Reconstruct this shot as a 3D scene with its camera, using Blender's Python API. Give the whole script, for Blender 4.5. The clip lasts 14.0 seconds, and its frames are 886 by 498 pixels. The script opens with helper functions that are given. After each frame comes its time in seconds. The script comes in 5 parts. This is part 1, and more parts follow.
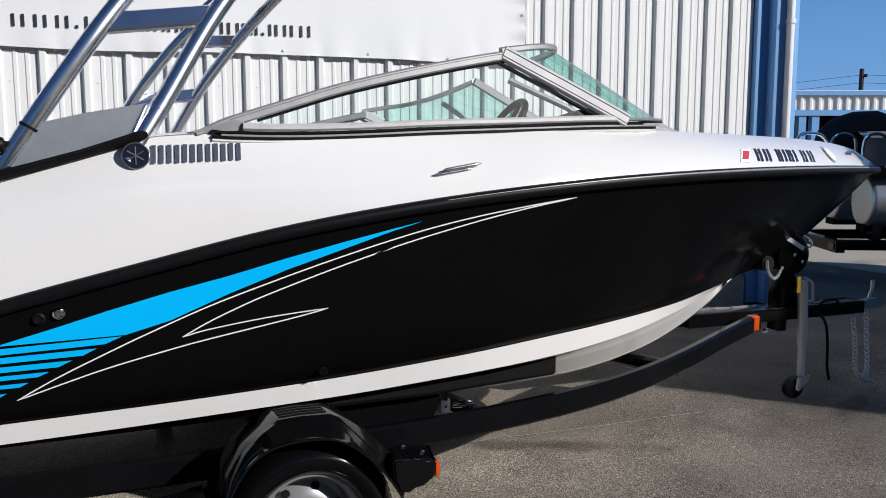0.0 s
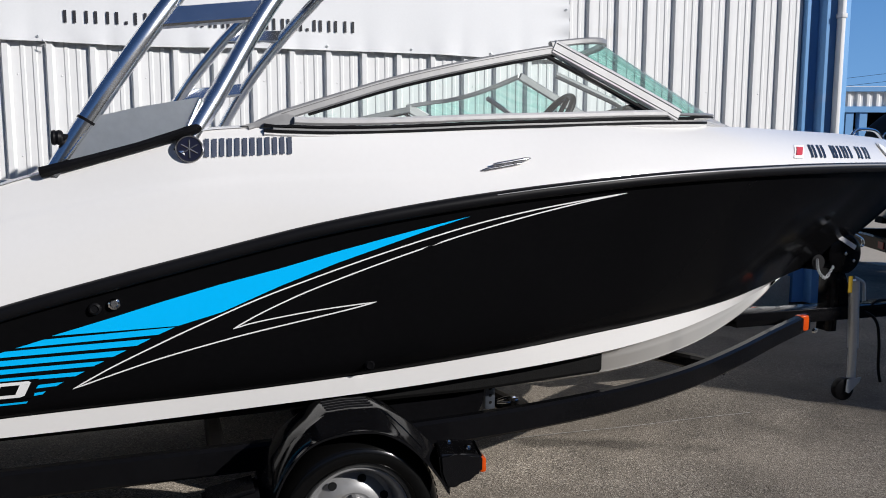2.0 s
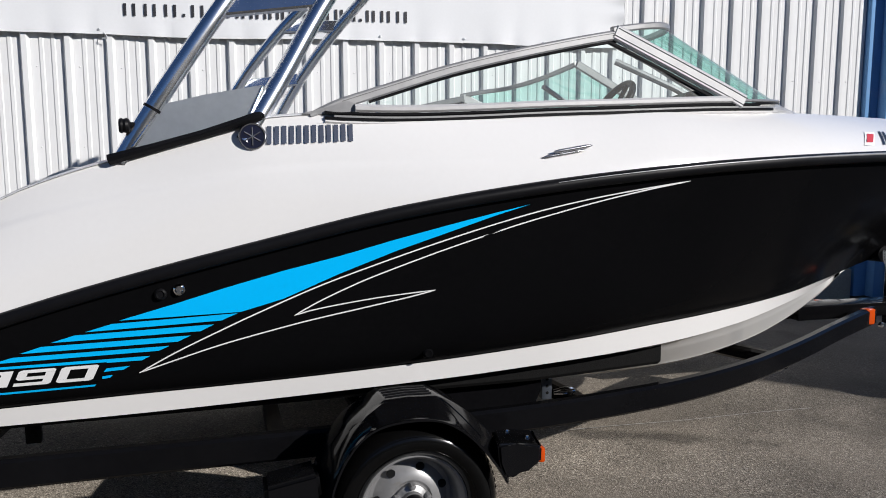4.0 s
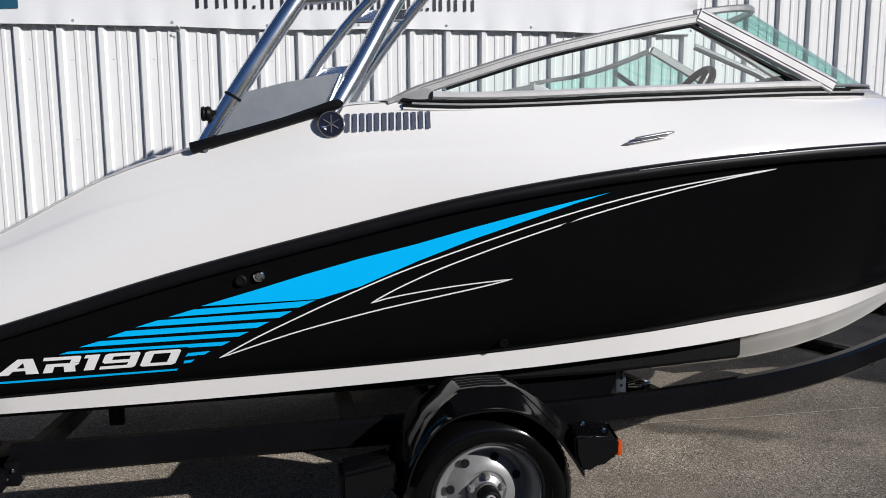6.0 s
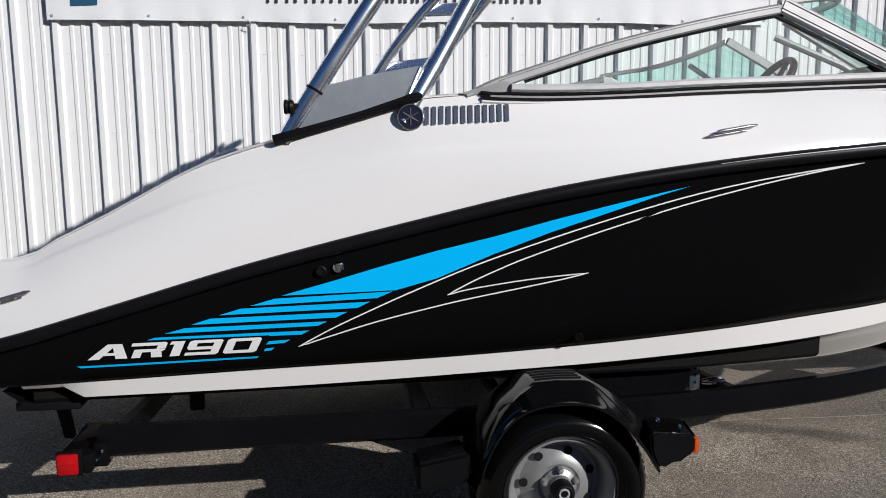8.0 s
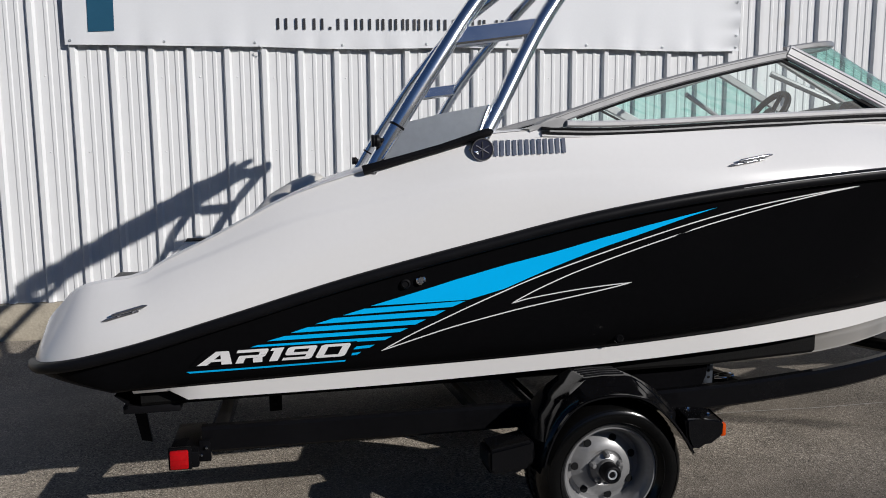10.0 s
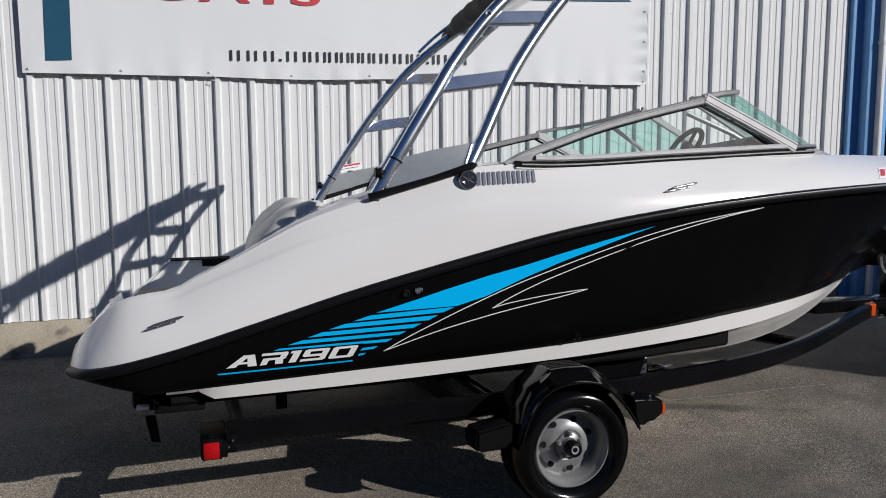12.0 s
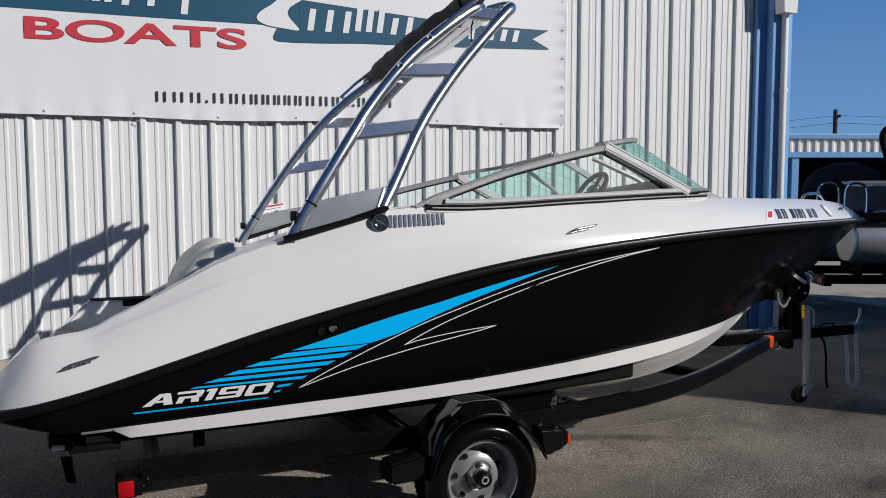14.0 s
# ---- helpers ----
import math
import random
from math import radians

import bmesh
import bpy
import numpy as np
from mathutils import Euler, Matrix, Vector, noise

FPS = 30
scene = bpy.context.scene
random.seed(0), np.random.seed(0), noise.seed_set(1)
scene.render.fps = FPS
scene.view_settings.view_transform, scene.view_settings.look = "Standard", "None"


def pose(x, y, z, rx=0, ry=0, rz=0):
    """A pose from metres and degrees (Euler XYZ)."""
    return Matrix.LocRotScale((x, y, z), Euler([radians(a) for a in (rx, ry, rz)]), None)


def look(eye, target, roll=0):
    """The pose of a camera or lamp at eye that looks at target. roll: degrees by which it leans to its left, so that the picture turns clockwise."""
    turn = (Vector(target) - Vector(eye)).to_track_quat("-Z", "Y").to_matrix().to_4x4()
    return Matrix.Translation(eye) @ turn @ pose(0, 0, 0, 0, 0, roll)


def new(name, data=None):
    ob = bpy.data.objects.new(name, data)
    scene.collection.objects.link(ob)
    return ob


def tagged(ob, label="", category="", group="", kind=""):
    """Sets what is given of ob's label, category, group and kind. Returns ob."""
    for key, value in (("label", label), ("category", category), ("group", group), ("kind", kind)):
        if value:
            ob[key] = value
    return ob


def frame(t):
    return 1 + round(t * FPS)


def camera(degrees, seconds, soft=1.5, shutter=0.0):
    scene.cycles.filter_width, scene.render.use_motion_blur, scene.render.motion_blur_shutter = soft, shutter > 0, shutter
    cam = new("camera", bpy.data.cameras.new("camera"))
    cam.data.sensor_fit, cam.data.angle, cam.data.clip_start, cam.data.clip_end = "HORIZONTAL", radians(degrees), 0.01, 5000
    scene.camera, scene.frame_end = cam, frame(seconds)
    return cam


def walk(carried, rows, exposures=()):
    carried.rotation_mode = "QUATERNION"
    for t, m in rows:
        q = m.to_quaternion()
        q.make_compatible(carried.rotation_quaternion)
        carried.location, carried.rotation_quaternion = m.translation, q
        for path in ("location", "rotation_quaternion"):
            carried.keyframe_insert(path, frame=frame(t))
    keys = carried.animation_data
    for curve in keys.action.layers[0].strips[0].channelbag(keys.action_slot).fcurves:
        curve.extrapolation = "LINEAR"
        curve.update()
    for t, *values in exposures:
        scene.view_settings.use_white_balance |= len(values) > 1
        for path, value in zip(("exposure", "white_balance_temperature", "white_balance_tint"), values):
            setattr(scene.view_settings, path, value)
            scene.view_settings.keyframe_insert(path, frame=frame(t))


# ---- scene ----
cam = camera(57.2, 14.0, 0.95)
PATH = [
    (0, (0.919, -6.345, 1.498), (1.547, -4.650, 1.279), -0.1),
    (0.5, (0.913, -6.343, 1.496), (1.527, -4.643, 1.278), 0.1),
    (1, (0.897, -6.334, 1.503), (1.496, -4.629, 1.283), -0.0),
    (1.5, (0.892, -6.334, 1.498), (1.465, -4.621, 1.276), 0.1),
    (2, (0.883, -6.326, 1.492), (1.434, -4.606, 1.265), 0.1),
    (4.5, (0.833, -6.292, 1.473), (1.254, -4.538, 1.224), -0.2),
    (5, (0.820, -6.284, 1.470), (1.208, -4.525, 1.216), -0.3),
    (5.5, (0.808, -6.281, 1.468), (1.163, -4.515, 1.209), -0.2),
    (6, (0.792, -6.264, 1.464), (1.116, -4.492, 1.201), -0.3),
    (6.5, (0.775, -6.261, 1.460), (1.066, -4.484, 1.194), -0.4),
    (7, (0.756, -6.263, 1.466), (1.016, -4.482, 1.192), -0.3),
    (7.5, (0.740, -6.260, 1.463), (0.969, -4.475, 1.187), -0.2),
    (8, (0.723, -6.263, 1.463), (0.925, -4.475, 1.186), -0.3),
    (8.2, (0.723, -6.262, 1.460), (0.909, -4.473, 1.184), -0.2),
    (10.3, (0.171, -6.626, 1.558), (0.537, -4.860, 1.311), 0.0),
    (10.5, (0.106, -6.658, 1.567), (0.515, -4.900, 1.327), 0.2),
    (11, (-0.123, -6.776, 1.583), (0.403, -5.050, 1.348), -1.2),
    (11.5, (-0.200, -6.880, 1.606), (0.342, -5.158, 1.374), -0.7),
    (12, (-0.210, -7.006, 1.611), (0.326, -5.281, 1.390), -0.3),
    (12.5, (-0.204, -7.094, 1.616), (0.364, -5.379, 1.400), -0.1),
    (13, (-0.192, -7.152, 1.632), (0.408, -5.445, 1.438), -0.1),
    (13.5, (-0.175, -7.187, 1.642), (0.467, -5.492, 1.475), -0.0),
    (14, (-0.161, -7.202, 1.647), (0.510, -5.516, 1.505), -0.1),
]
walk(cam, [(t, look(eye, target, roll)) for t, eye, target, roll in PATH], [(0, -0.02), (8.2, -0.10), (10.3, -0.30), (14, -0.34)])

# ---- world, sun ----
world = bpy.data.worlds.new("sky")
scene.world = world
world.use_nodes = True
nt = world.node_tree
sky = nt.nodes.new("ShaderNodeTexSky")
sky.sky_type = "NISHITA"
sky.sun_disc = False
LIGHT = Vector((-0.965, 1.0, -0.632)).normalized()
sky.sun_elevation = math.asin(-LIGHT.z)
sky.sun_rotation = math.atan2(-LIGHT.x, -LIGHT.y)
sky.altitude, sky.air_density, sky.dust_density, sky.ozone_density = 0, 1.0, 0.2, 4.0
deep = nt.nodes.new("ShaderNodeVectorMath")
deep.operation = "MULTIPLY"
deep.inputs[1].default_value = (0.80, 1.0, 1.28)
nt.links.new(sky.outputs[0], deep.inputs[0])
nt.links.new(deep.outputs[0], nt.nodes["Background"].inputs[0])
nt.nodes["Background"].inputs[1].default_value = 0.05
sun = new("sun", bpy.data.lights.new("sun", "SUN"))
sun.data.energy, sun.data.angle, sun.data.color = 5.3, radians(0.5), (1.0, 0.965, 0.935)
sun.rotation_euler = (-LIGHT).to_track_quat("Z", "Y").to_euler()
scene.view_settings.exposure = 0.0


# ---- materials ----
def material(name, colour, rough=0.5, metal=0.0, coat=0.0, var=0.06, scale=6.0, fine=60.0, bump=0.0, bump_scale=80.0, wear=None, spec=0.5, random_obj=0.0, trans=0.0):
    """A surface with two scales of colour variation, uneven gloss and fine relief, in object space metres."""
    m = bpy.data.materials.new(name)
    m.use_nodes = True
    n, l = m.node_tree.nodes, m.node_tree.links
    b = n["Principled BSDF"]
    b.inputs["Roughness"].default_value, b.inputs["Metallic"].default_value = rough, metal
    b.inputs["Coat Weight"].default_value, b.inputs["Coat Roughness"].default_value = coat, 0.06
    b.inputs["Specular IOR Level"].default_value = spec
    b.inputs["Transmission Weight"].default_value = trans
    geo = n.new("ShaderNodeNewGeometry")
    big, small = n.new("ShaderNodeTexNoise"), n.new("ShaderNodeTexNoise")
    big.inputs["Scale"].default_value, small.inputs["Scale"].default_value = scale, fine
    big.inputs["Detail"].default_value, small.inputs["Detail"].default_value = 5, 4
    l.new(geo.outputs["Position"], big.inputs["Vector"]), l.new(geo.outputs["Position"], small.inputs["Vector"])
    mix = n.new("ShaderNodeMath")
    mix.operation = "ADD"
    l.new(big.outputs["Fac"], mix.inputs[0]), l.new(small.outputs["Fac"], mix.inputs[1])
    ramp = n.new("ShaderNodeMapRange")
    ramp.inputs["From Min"].default_value, ramp.inputs["From Max"].default_value = 0.6, 1.4
    ramp.inputs["To Min"].default_value, ramp.inputs["To Max"].default_value = 1 - var, 1 + var
    l.new(mix.outputs[0], ramp.inputs["Value"])
    tint = n.new("ShaderNodeVectorMath")
    tint.operation = "SCALE"
    tint.inputs[0].default_value = colour
    l.new(ramp.outputs[0], tint.inputs["Scale"])
    last = tint.outputs[0]
    if random_obj:
        info, r2, t2 = n.new("ShaderNodeObjectInfo"), n.new("ShaderNodeMapRange"), n.new("ShaderNodeVectorMath")
        r2.inputs["To Min"].default_value, r2.inputs["To Max"].default_value = 1 - random_obj, 1 + random_obj
        t2.operation = "SCALE"
        l.new(info.outputs["Random"], r2.inputs["Value"]), l.new(last, t2.inputs[0]), l.new(r2.outputs[0], t2.inputs["Scale"])
        last = t2.outputs[0]
    if wear:
        w_colour, w_scale, w_from = wear
        wn, wr, wm = n.new("ShaderNodeTexNoise"), n.new("ShaderNodeMapRange"), n.new("ShaderNodeMix")
        wn.inputs["Scale"].default_value, wn.inputs["Detail"].default_value = w_scale, 8
        wr.inputs["From Min"].default_value, wr.inputs["From Max"].default_value = w_from, w_from + 0.12
        wm.data_type = "RGBA"
        l.new(geo.outputs["Position"], wn.inputs["Vector"]), l.new(wn.outputs["Fac"], wr.inputs["Value"])
        l.new(wr.outputs[0], wm.inputs["Factor"]), l.new(last, wm.inputs["A"])
        wm.inputs["B"].default_value = (*w_colour, 1)
        last = wm.outputs["Result"]
    l.new(last, b.inputs["Base Color"])
    rr = n.new("ShaderNodeMapRange")
    rr.inputs["To Min"].default_value, rr.inputs["To Max"].default_value = max(rough * 0.8, 0.01), min(rough * 1.2, 1)
    l.new(big.outputs["Fac"], rr.inputs["Value"]), l.new(rr.outputs[0], b.inputs["Roughness"])
    if bump:
        bn, bb = n.new("ShaderNodeTexNoise"), n.new("ShaderNodeBump")
        bn.inputs["Scale"].default_value, bn.inputs["Detail"].default_value = bump_scale, 3
        bb.inputs["Strength"].default_value, bb.inputs["Distance"].default_value = bump, 0.004
        l.new(geo.outputs["Position"], bn.inputs["Vector"]), l.new(bn.outputs["Fac"], bb.inputs["Height"]), l.new(bb.outputs[0], b.inputs["Normal"])
    return m


M_WHITE_GEL = material("white_gelcoat", (0.71, 0.702, 0.69), 0.14, coat=0.3, var=0.015, scale=2)
M_BLACK_GEL = material("black_gelcoat", (0.004, 0.004, 0.0045), 0.16, var=0.15, scale=3, spec=0.5)
M_BLACK_GEL.node_tree.nodes["Principled BSDF"].inputs["IOR"].default_value = 1.08
M_RUBBER = material("black_rubber", (0.006, 0.006, 0.007), 0.42, var=0.15, bump=0.05, spec=0.11)
M_TYRE = material("tyre_rubber", (0.003, 0.003, 0.003), 0.17, var=0.25, bump=0.06, bump_scale=120, spec=0.3)
M_BLACK_PAINT = material("black_paint", (0.004, 0.004, 0.0046), 0.13, var=0.25, bump=0.03, bump_scale=90, spec=0.45)
M_FENDER = material("moulded_black_plastic", (0.004, 0.004, 0.0046), 0.13, var=0.2, spec=0.36)
M_BLACK_PAINT.node_tree.nodes["Principled BSDF"].inputs["IOR"].default_value = 1.22
M_ALU = material("polished_aluminium", (0.80, 0.81, 0.825), 0.21, metal=1.0, var=0.05, scale=9)
M_ALU_MATT = material("satin_aluminium", (0.56, 0.585, 0.60), 0.36, metal=0.5, var=0.06, scale=20)
M_FRAME = material("anodised_frame", (0.30, 0.30, 0.302), 0.42, metal=0.45, var=0.08, scale=20)
M_GROOVE = material("dark_groove_seal", (0.12, 0.12, 0.12), 0.5, var=0.1)
M_SILL = material("pale_aluminium", (0.54, 0.535, 0.535), 0.38, metal=0.25, var=0.05, scale=20)
M_NAME = material("grey_badge_chrome", (0.33, 0.33, 0.345), 0.22, metal=0.85, var=0.1)
M_BADGE = material("dark_blue_badge", (0.004, 0.006, 0.022), 0.38, var=0.1)
M_CHROME = material("chrome", (0.85, 0.86, 0.87), 0.07, metal=1.0, var=0.02)
M_WHEEL = material("silver_wheel_paint", (0.24, 0.24, 0.242), 0.40, metal=0.35, var=0.1, scale=18, wear=((0.22, 0.21, 0.2), 22, 0.62))
M_HUB = material("zinc_plated_hub", (0.25, 0.25, 0.25), 0.42, metal=0.5, var=0.25, scale=30, wear=((0.12, 0.10, 0.09), 30, 0.6))
M_BLUE = material("blue_decal", (0.0, 0.49, 0.98), 0.3, spec=0.25, var=0.02)
M_DECAL_WHITE = material("white_decal", (0.82, 0.82, 0.82), 0.25, var=0.02)
M_DECAL_BLACK = material("black_decal", (0.015, 0.015, 0.017), 0.3, var=0.05)
M_WALL = material("white_painted_steel", (0.67, 0.675, 0.675), 0.62, spec=0.25, var=0.03, scale=1.2, fine=14, wear=((0.62, 0.60, 0.56), 2.2, 0.66))
M_BANNER = material("vinyl_banner", (0.675, 0.685, 0.695), 0.55, var=0.02, scale=1.0)
M_TEAL = material("teal_print", (0.016, 0.078, 0.135), 0.5, var=0.06, spec=0.25)
M_RED_PRINT = material("red_print", (0.50, 0.035, 0.05), 0.5, var=0.05)
M_INK = material("dark_print", (0.02, 0.02, 0.025), 0.5, var=0.05)
M_BLUE_STEEL = material("blue_painted_steel", (0.15, 0.34, 0.62), 0.55, spec=0.3, var=0.06, scale=3, wear=((0.2, 0.35, 0.6), 4, 0.62))
M_CONCRETE = material("concrete", (0.36, 0.32, 0.25), 0.9, var=0.2, scale=5, fine=60, bump=0.5, bump_scale=60, wear=((0.16, 0.14, 0.11), 6, 0.58))
# near-black: puts the shade of shed and holes into colour; also the pad
M_DARK = material("shade_and_pad_black", (0.008, 0.0085, 0.009), 0.9, var=0.2, spec=0.1)


def asphalt():
    m = bpy.data.materials.new("asphalt")
    m.use_nodes = True
    n, l = m.node_tree.nodes, m.node_tree.links
    b = n["Principled BSDF"]
    geo = n.new("ShaderNodeNewGeometry")
    stone = n.new("ShaderNodeTexVoronoi")
    stone.inputs["Scale"].default_value = 165
    grain, patch, stain = n.new("ShaderNodeTexNoise"), n.new("ShaderNodeTexNoise"), n.new("ShaderNodeTexNoise")
    for node, scale, detail in ((grain, 260, 3), (patch, 0.9, 6), (stain, 2.3, 7)):
        node.inputs["Scale"].default_value, node.inputs["Detail"].default_value = scale, detail
    for node in (stone, grain, patch, stain):
        l.new(geo.outputs["Position"], node.inputs["Vector"])
    ramp = n.new("ShaderNodeValToRGB")
    e = ramp.color_ramp.elements
    e[0].position, e[0].color = 0.18, (0.075, 0.065, 0.054, 1)
    e[1].position, e[1].color = 1.0, (0.62, 0.56, 0.47, 1)
    for at, colour in ((0.36, (0.215, 0.189, 0.155, 1)), (0.80, (0.285, 0.252, 0.208, 1))):
        e.new(at).color = colour
    sep = n.new("ShaderNodeSeparateColor")
    l.new(stone.outputs["Color"], sep.inputs[0])
    mixv = n.new("ShaderNodeMath")
    mixv.operation = "MULTIPLY_ADD"
    mixv.inputs[1].default_value = 0.88
    l.new(sep.outputs[0], mixv.inputs[0])
    half = n.new("ShaderNodeMath")
    half.operation = "MULTIPLY"
    half.inputs[1].default_value = 0.2
    l.new(grain.outputs["Fac"], half.inputs[0]), l.new(half.outputs[0], mixv.inputs[2])
    l.new(mixv.outputs[0], ramp.inputs["Fac"])
    large = n.new("ShaderNodeMapRange")
    large.inputs["From Min"].default_value, large.inputs["From Max"].default_value = 0.3, 0.7
    large.inputs["To Min"].default_value, large.inputs["To Max"].default_value = 0.48, 1.05
    l.new(patch.outputs["Fac"], large.inputs["Value"])
    dark = n.new("ShaderNodeMapRange")
    dark.inputs["From Min"].default_value, dark.inputs["From Max"].default_value = 0.60, 0.72
    dark.inputs["To Min"].default_value, dark.inputs["To Max"].default_value = 1.0, 0.78
    l.new(stain.outputs["Fac"], dark.inputs["Value"])
    both = n.new("ShaderNodeMath")
    both.operation = "MULTIPLY"
    l.new(large.outputs[0], both.inputs[0]), l.new(dark.outputs[0], both.inputs[1])
    # oily streaks, a lighter patch and broad darker patches: long ragged ovals of (x, y, turn, half length, half width,
    # tone)
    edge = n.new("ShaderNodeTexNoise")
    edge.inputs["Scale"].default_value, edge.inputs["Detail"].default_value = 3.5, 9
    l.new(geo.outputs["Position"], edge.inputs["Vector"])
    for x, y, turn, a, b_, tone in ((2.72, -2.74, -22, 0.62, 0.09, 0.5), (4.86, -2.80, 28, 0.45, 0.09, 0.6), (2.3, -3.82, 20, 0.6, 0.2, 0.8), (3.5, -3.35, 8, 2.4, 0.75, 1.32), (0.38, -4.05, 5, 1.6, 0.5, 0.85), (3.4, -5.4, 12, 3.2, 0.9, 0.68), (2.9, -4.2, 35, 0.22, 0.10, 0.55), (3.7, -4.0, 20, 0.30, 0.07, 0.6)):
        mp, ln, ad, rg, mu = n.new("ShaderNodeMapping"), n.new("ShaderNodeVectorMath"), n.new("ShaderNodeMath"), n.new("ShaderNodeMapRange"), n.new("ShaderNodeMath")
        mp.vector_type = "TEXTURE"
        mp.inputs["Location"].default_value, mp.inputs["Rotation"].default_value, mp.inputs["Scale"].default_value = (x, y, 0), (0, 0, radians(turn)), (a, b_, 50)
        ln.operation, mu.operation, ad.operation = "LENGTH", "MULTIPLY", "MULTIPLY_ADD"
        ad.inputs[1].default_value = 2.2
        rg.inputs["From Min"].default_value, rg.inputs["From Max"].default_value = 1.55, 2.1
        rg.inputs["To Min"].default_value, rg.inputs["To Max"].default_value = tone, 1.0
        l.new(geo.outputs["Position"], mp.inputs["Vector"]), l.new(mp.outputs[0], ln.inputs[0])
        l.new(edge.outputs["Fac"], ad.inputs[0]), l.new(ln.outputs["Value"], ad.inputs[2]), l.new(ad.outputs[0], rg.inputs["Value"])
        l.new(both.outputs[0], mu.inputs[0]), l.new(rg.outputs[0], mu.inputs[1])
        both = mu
    out = n.new("ShaderNodeVectorMath")
    out.operation = "SCALE"
    zone, soft, worn = n.new("ShaderNodeTexNoise"), n.new("ShaderNodeMapRange"), n.new("ShaderNodeMix")
    zone.inputs["Scale"].default_value, zone.inputs["Detail"].default_value = 0.55, 5
    soft.inputs["From Min"].default_value, soft.inputs["From Max"].default_value = 0.38, 0.62
    soft.inputs["To Min"].default_value, soft.inputs["To Max"].default_value = 0.0, 0.75
    worn.data_type = "RGBA"
    worn.inputs["B"].default_value = (0.205, 0.176, 0.142, 1)
    l.new(geo.outputs["Position"], zone.inputs["Vector"]), l.new(zone.outputs["Fac"], soft.inputs["Value"]), l.new(soft.outputs[0], worn.inputs["Factor"])
    l.new(ramp.outputs["Color"], worn.inputs["A"])
    l.new(worn.outputs["Result"], out.inputs[0]), l.new(both.outputs[0], out.inputs["Scale"])
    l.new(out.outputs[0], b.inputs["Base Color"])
    b.inputs["Roughness"].default_value = 0.85
    b.inputs["Diffuse Roughness"].default_value = 1.0
    b.inputs["Specular IOR Level"].default_value = 0.25
    bump = n.new("ShaderNodeBump")
    bump.inputs["Strength"].default_value, bump.inputs["Distance"].default_value = 0.6, 0.005
    l.new(stone.outputs["Distance"], bump.inputs["Height"]), l.new(bump.outputs[0], b.inputs["Normal"])
    return m


M_ASPHALT = asphalt()


def glass(name, colour, rough=0.0):
    m = bpy.data.materials.new(name)
    m.use_nodes = True
    n, l = m.node_tree.nodes, m.node_tree.links
    n.remove(n["Principled BSDF"])
    clear, gloss, mix = n.new("ShaderNodeBsdfTransparent"), n.new("ShaderNodeBsdfGlossy"), n.new("ShaderNodeMixShader")
    face, power, fres = n.new("ShaderNodeLayerWeight"), n.new("ShaderNodeMath"), n.new("ShaderNodeMapRange")
    face.inputs["Blend"].default_value = 0.5
    power.operation = "POWER"
    power.inputs[1].default_value = 4.0
    fres.inputs["To Min"].default_value, fres.inputs["To Max"].default_value = 0.025, 0.55
    l.new(face.outputs["Facing"], power.inputs[0]), l.new(power.outputs[0], fres.inputs["Value"])
    clear.inputs["Color"].default_value = (*colour, 1)
    gloss.inputs["Roughness"].default_value = rough
    l.new(fres.outputs[0], mix.inputs[0]), l.new(clear.outputs[0], mix.inputs[1]), l.new(gloss.outputs[0], mix.inputs[2])
    l.new(mix.outputs[0], n["Material Output"].inputs["Surface"])
    return m


M_GLASS = glass("clear_green_glass", (0.88, 0.965, 0.945), 0.6)
M_GLASS_GREEN = glass("green_tinted_glass", (0.62, 0.89, 0.84), 0.6)
M_AMBER = material("amber_lens", (0.50, 0.06, 0.004), 0.15, var=0.05)
M_RED_LENS = material("red_lens", (0.33, 0.004, 0.006), 0.12, var=0.3, bump=0.15, bump_scale=140)


# ---- mesh helpers ----
def mesh_of(name, bm, mat, smooth=None):
    data = bpy.data.meshes.new(name)
    bmesh.ops.recalc_face_normals(bm, faces=bm.faces)
    bm.to_mesh(data)
    bm.free()
    data.materials.append(mat)
    if smooth is not None:
        data.polygons.foreach_set("use_smooth", [True] * len(data.polygons))
        data.set_sharp_from_angle(angle=radians(smooth))
    return data


def part(name, bm, mat, parent=None, label="", smooth=35):
    """Links a bmesh, given in world metres, as one mesh object under a thing or a part."""
    ob = new(name, mesh_of(name, bm, mat, smooth))
    if parent is not None:
        ob.parent = parent
        ob.matrix_parent_inverse = Matrix.Translation(-world_at(parent))
    return tagged(ob, label)


def world_at(ob):
    """Where the frame of a thing stands; that of a part is the world's own."""
    return ob.location.copy() if ob.parent is None else Vector((0, 0, 0))


def thing(name, at, label, category, group="", kind=""):
    ob = new(name)
    ob.location = at
    ob.empty_display_size = 0.1
    return tagged(ob, label, category, group, kind)


def hermite(points):
    """A smooth curve through (x, y) points that does not overshoot."""
    xs, ys = np.array(points, float).T
    d = np.diff(ys) / np.diff(xs)
    m = np.r_[d[0], [0 if a * b <= 0 else 2 * a * b / (a + b) for a, b in zip(d, d[1:])], d[-1]]

    def at(x):
        x = min(max(x, xs[0]), xs[-1])
        i = min(int(np.searchsorted(xs, x, side="right")) - 1, len(xs) - 2)
        h = xs[i + 1] - xs[i]
        t = (x - xs[i]) / h
        return float(ys[i] * (1 + 2 * t) * (1 - t) ** 2 + ys[i + 1] * t * t * (3 - 2 * t) + h * m[i] * t * (1 - t) ** 2 + h * m[i + 1] * t * t * (t - 1))

    return at


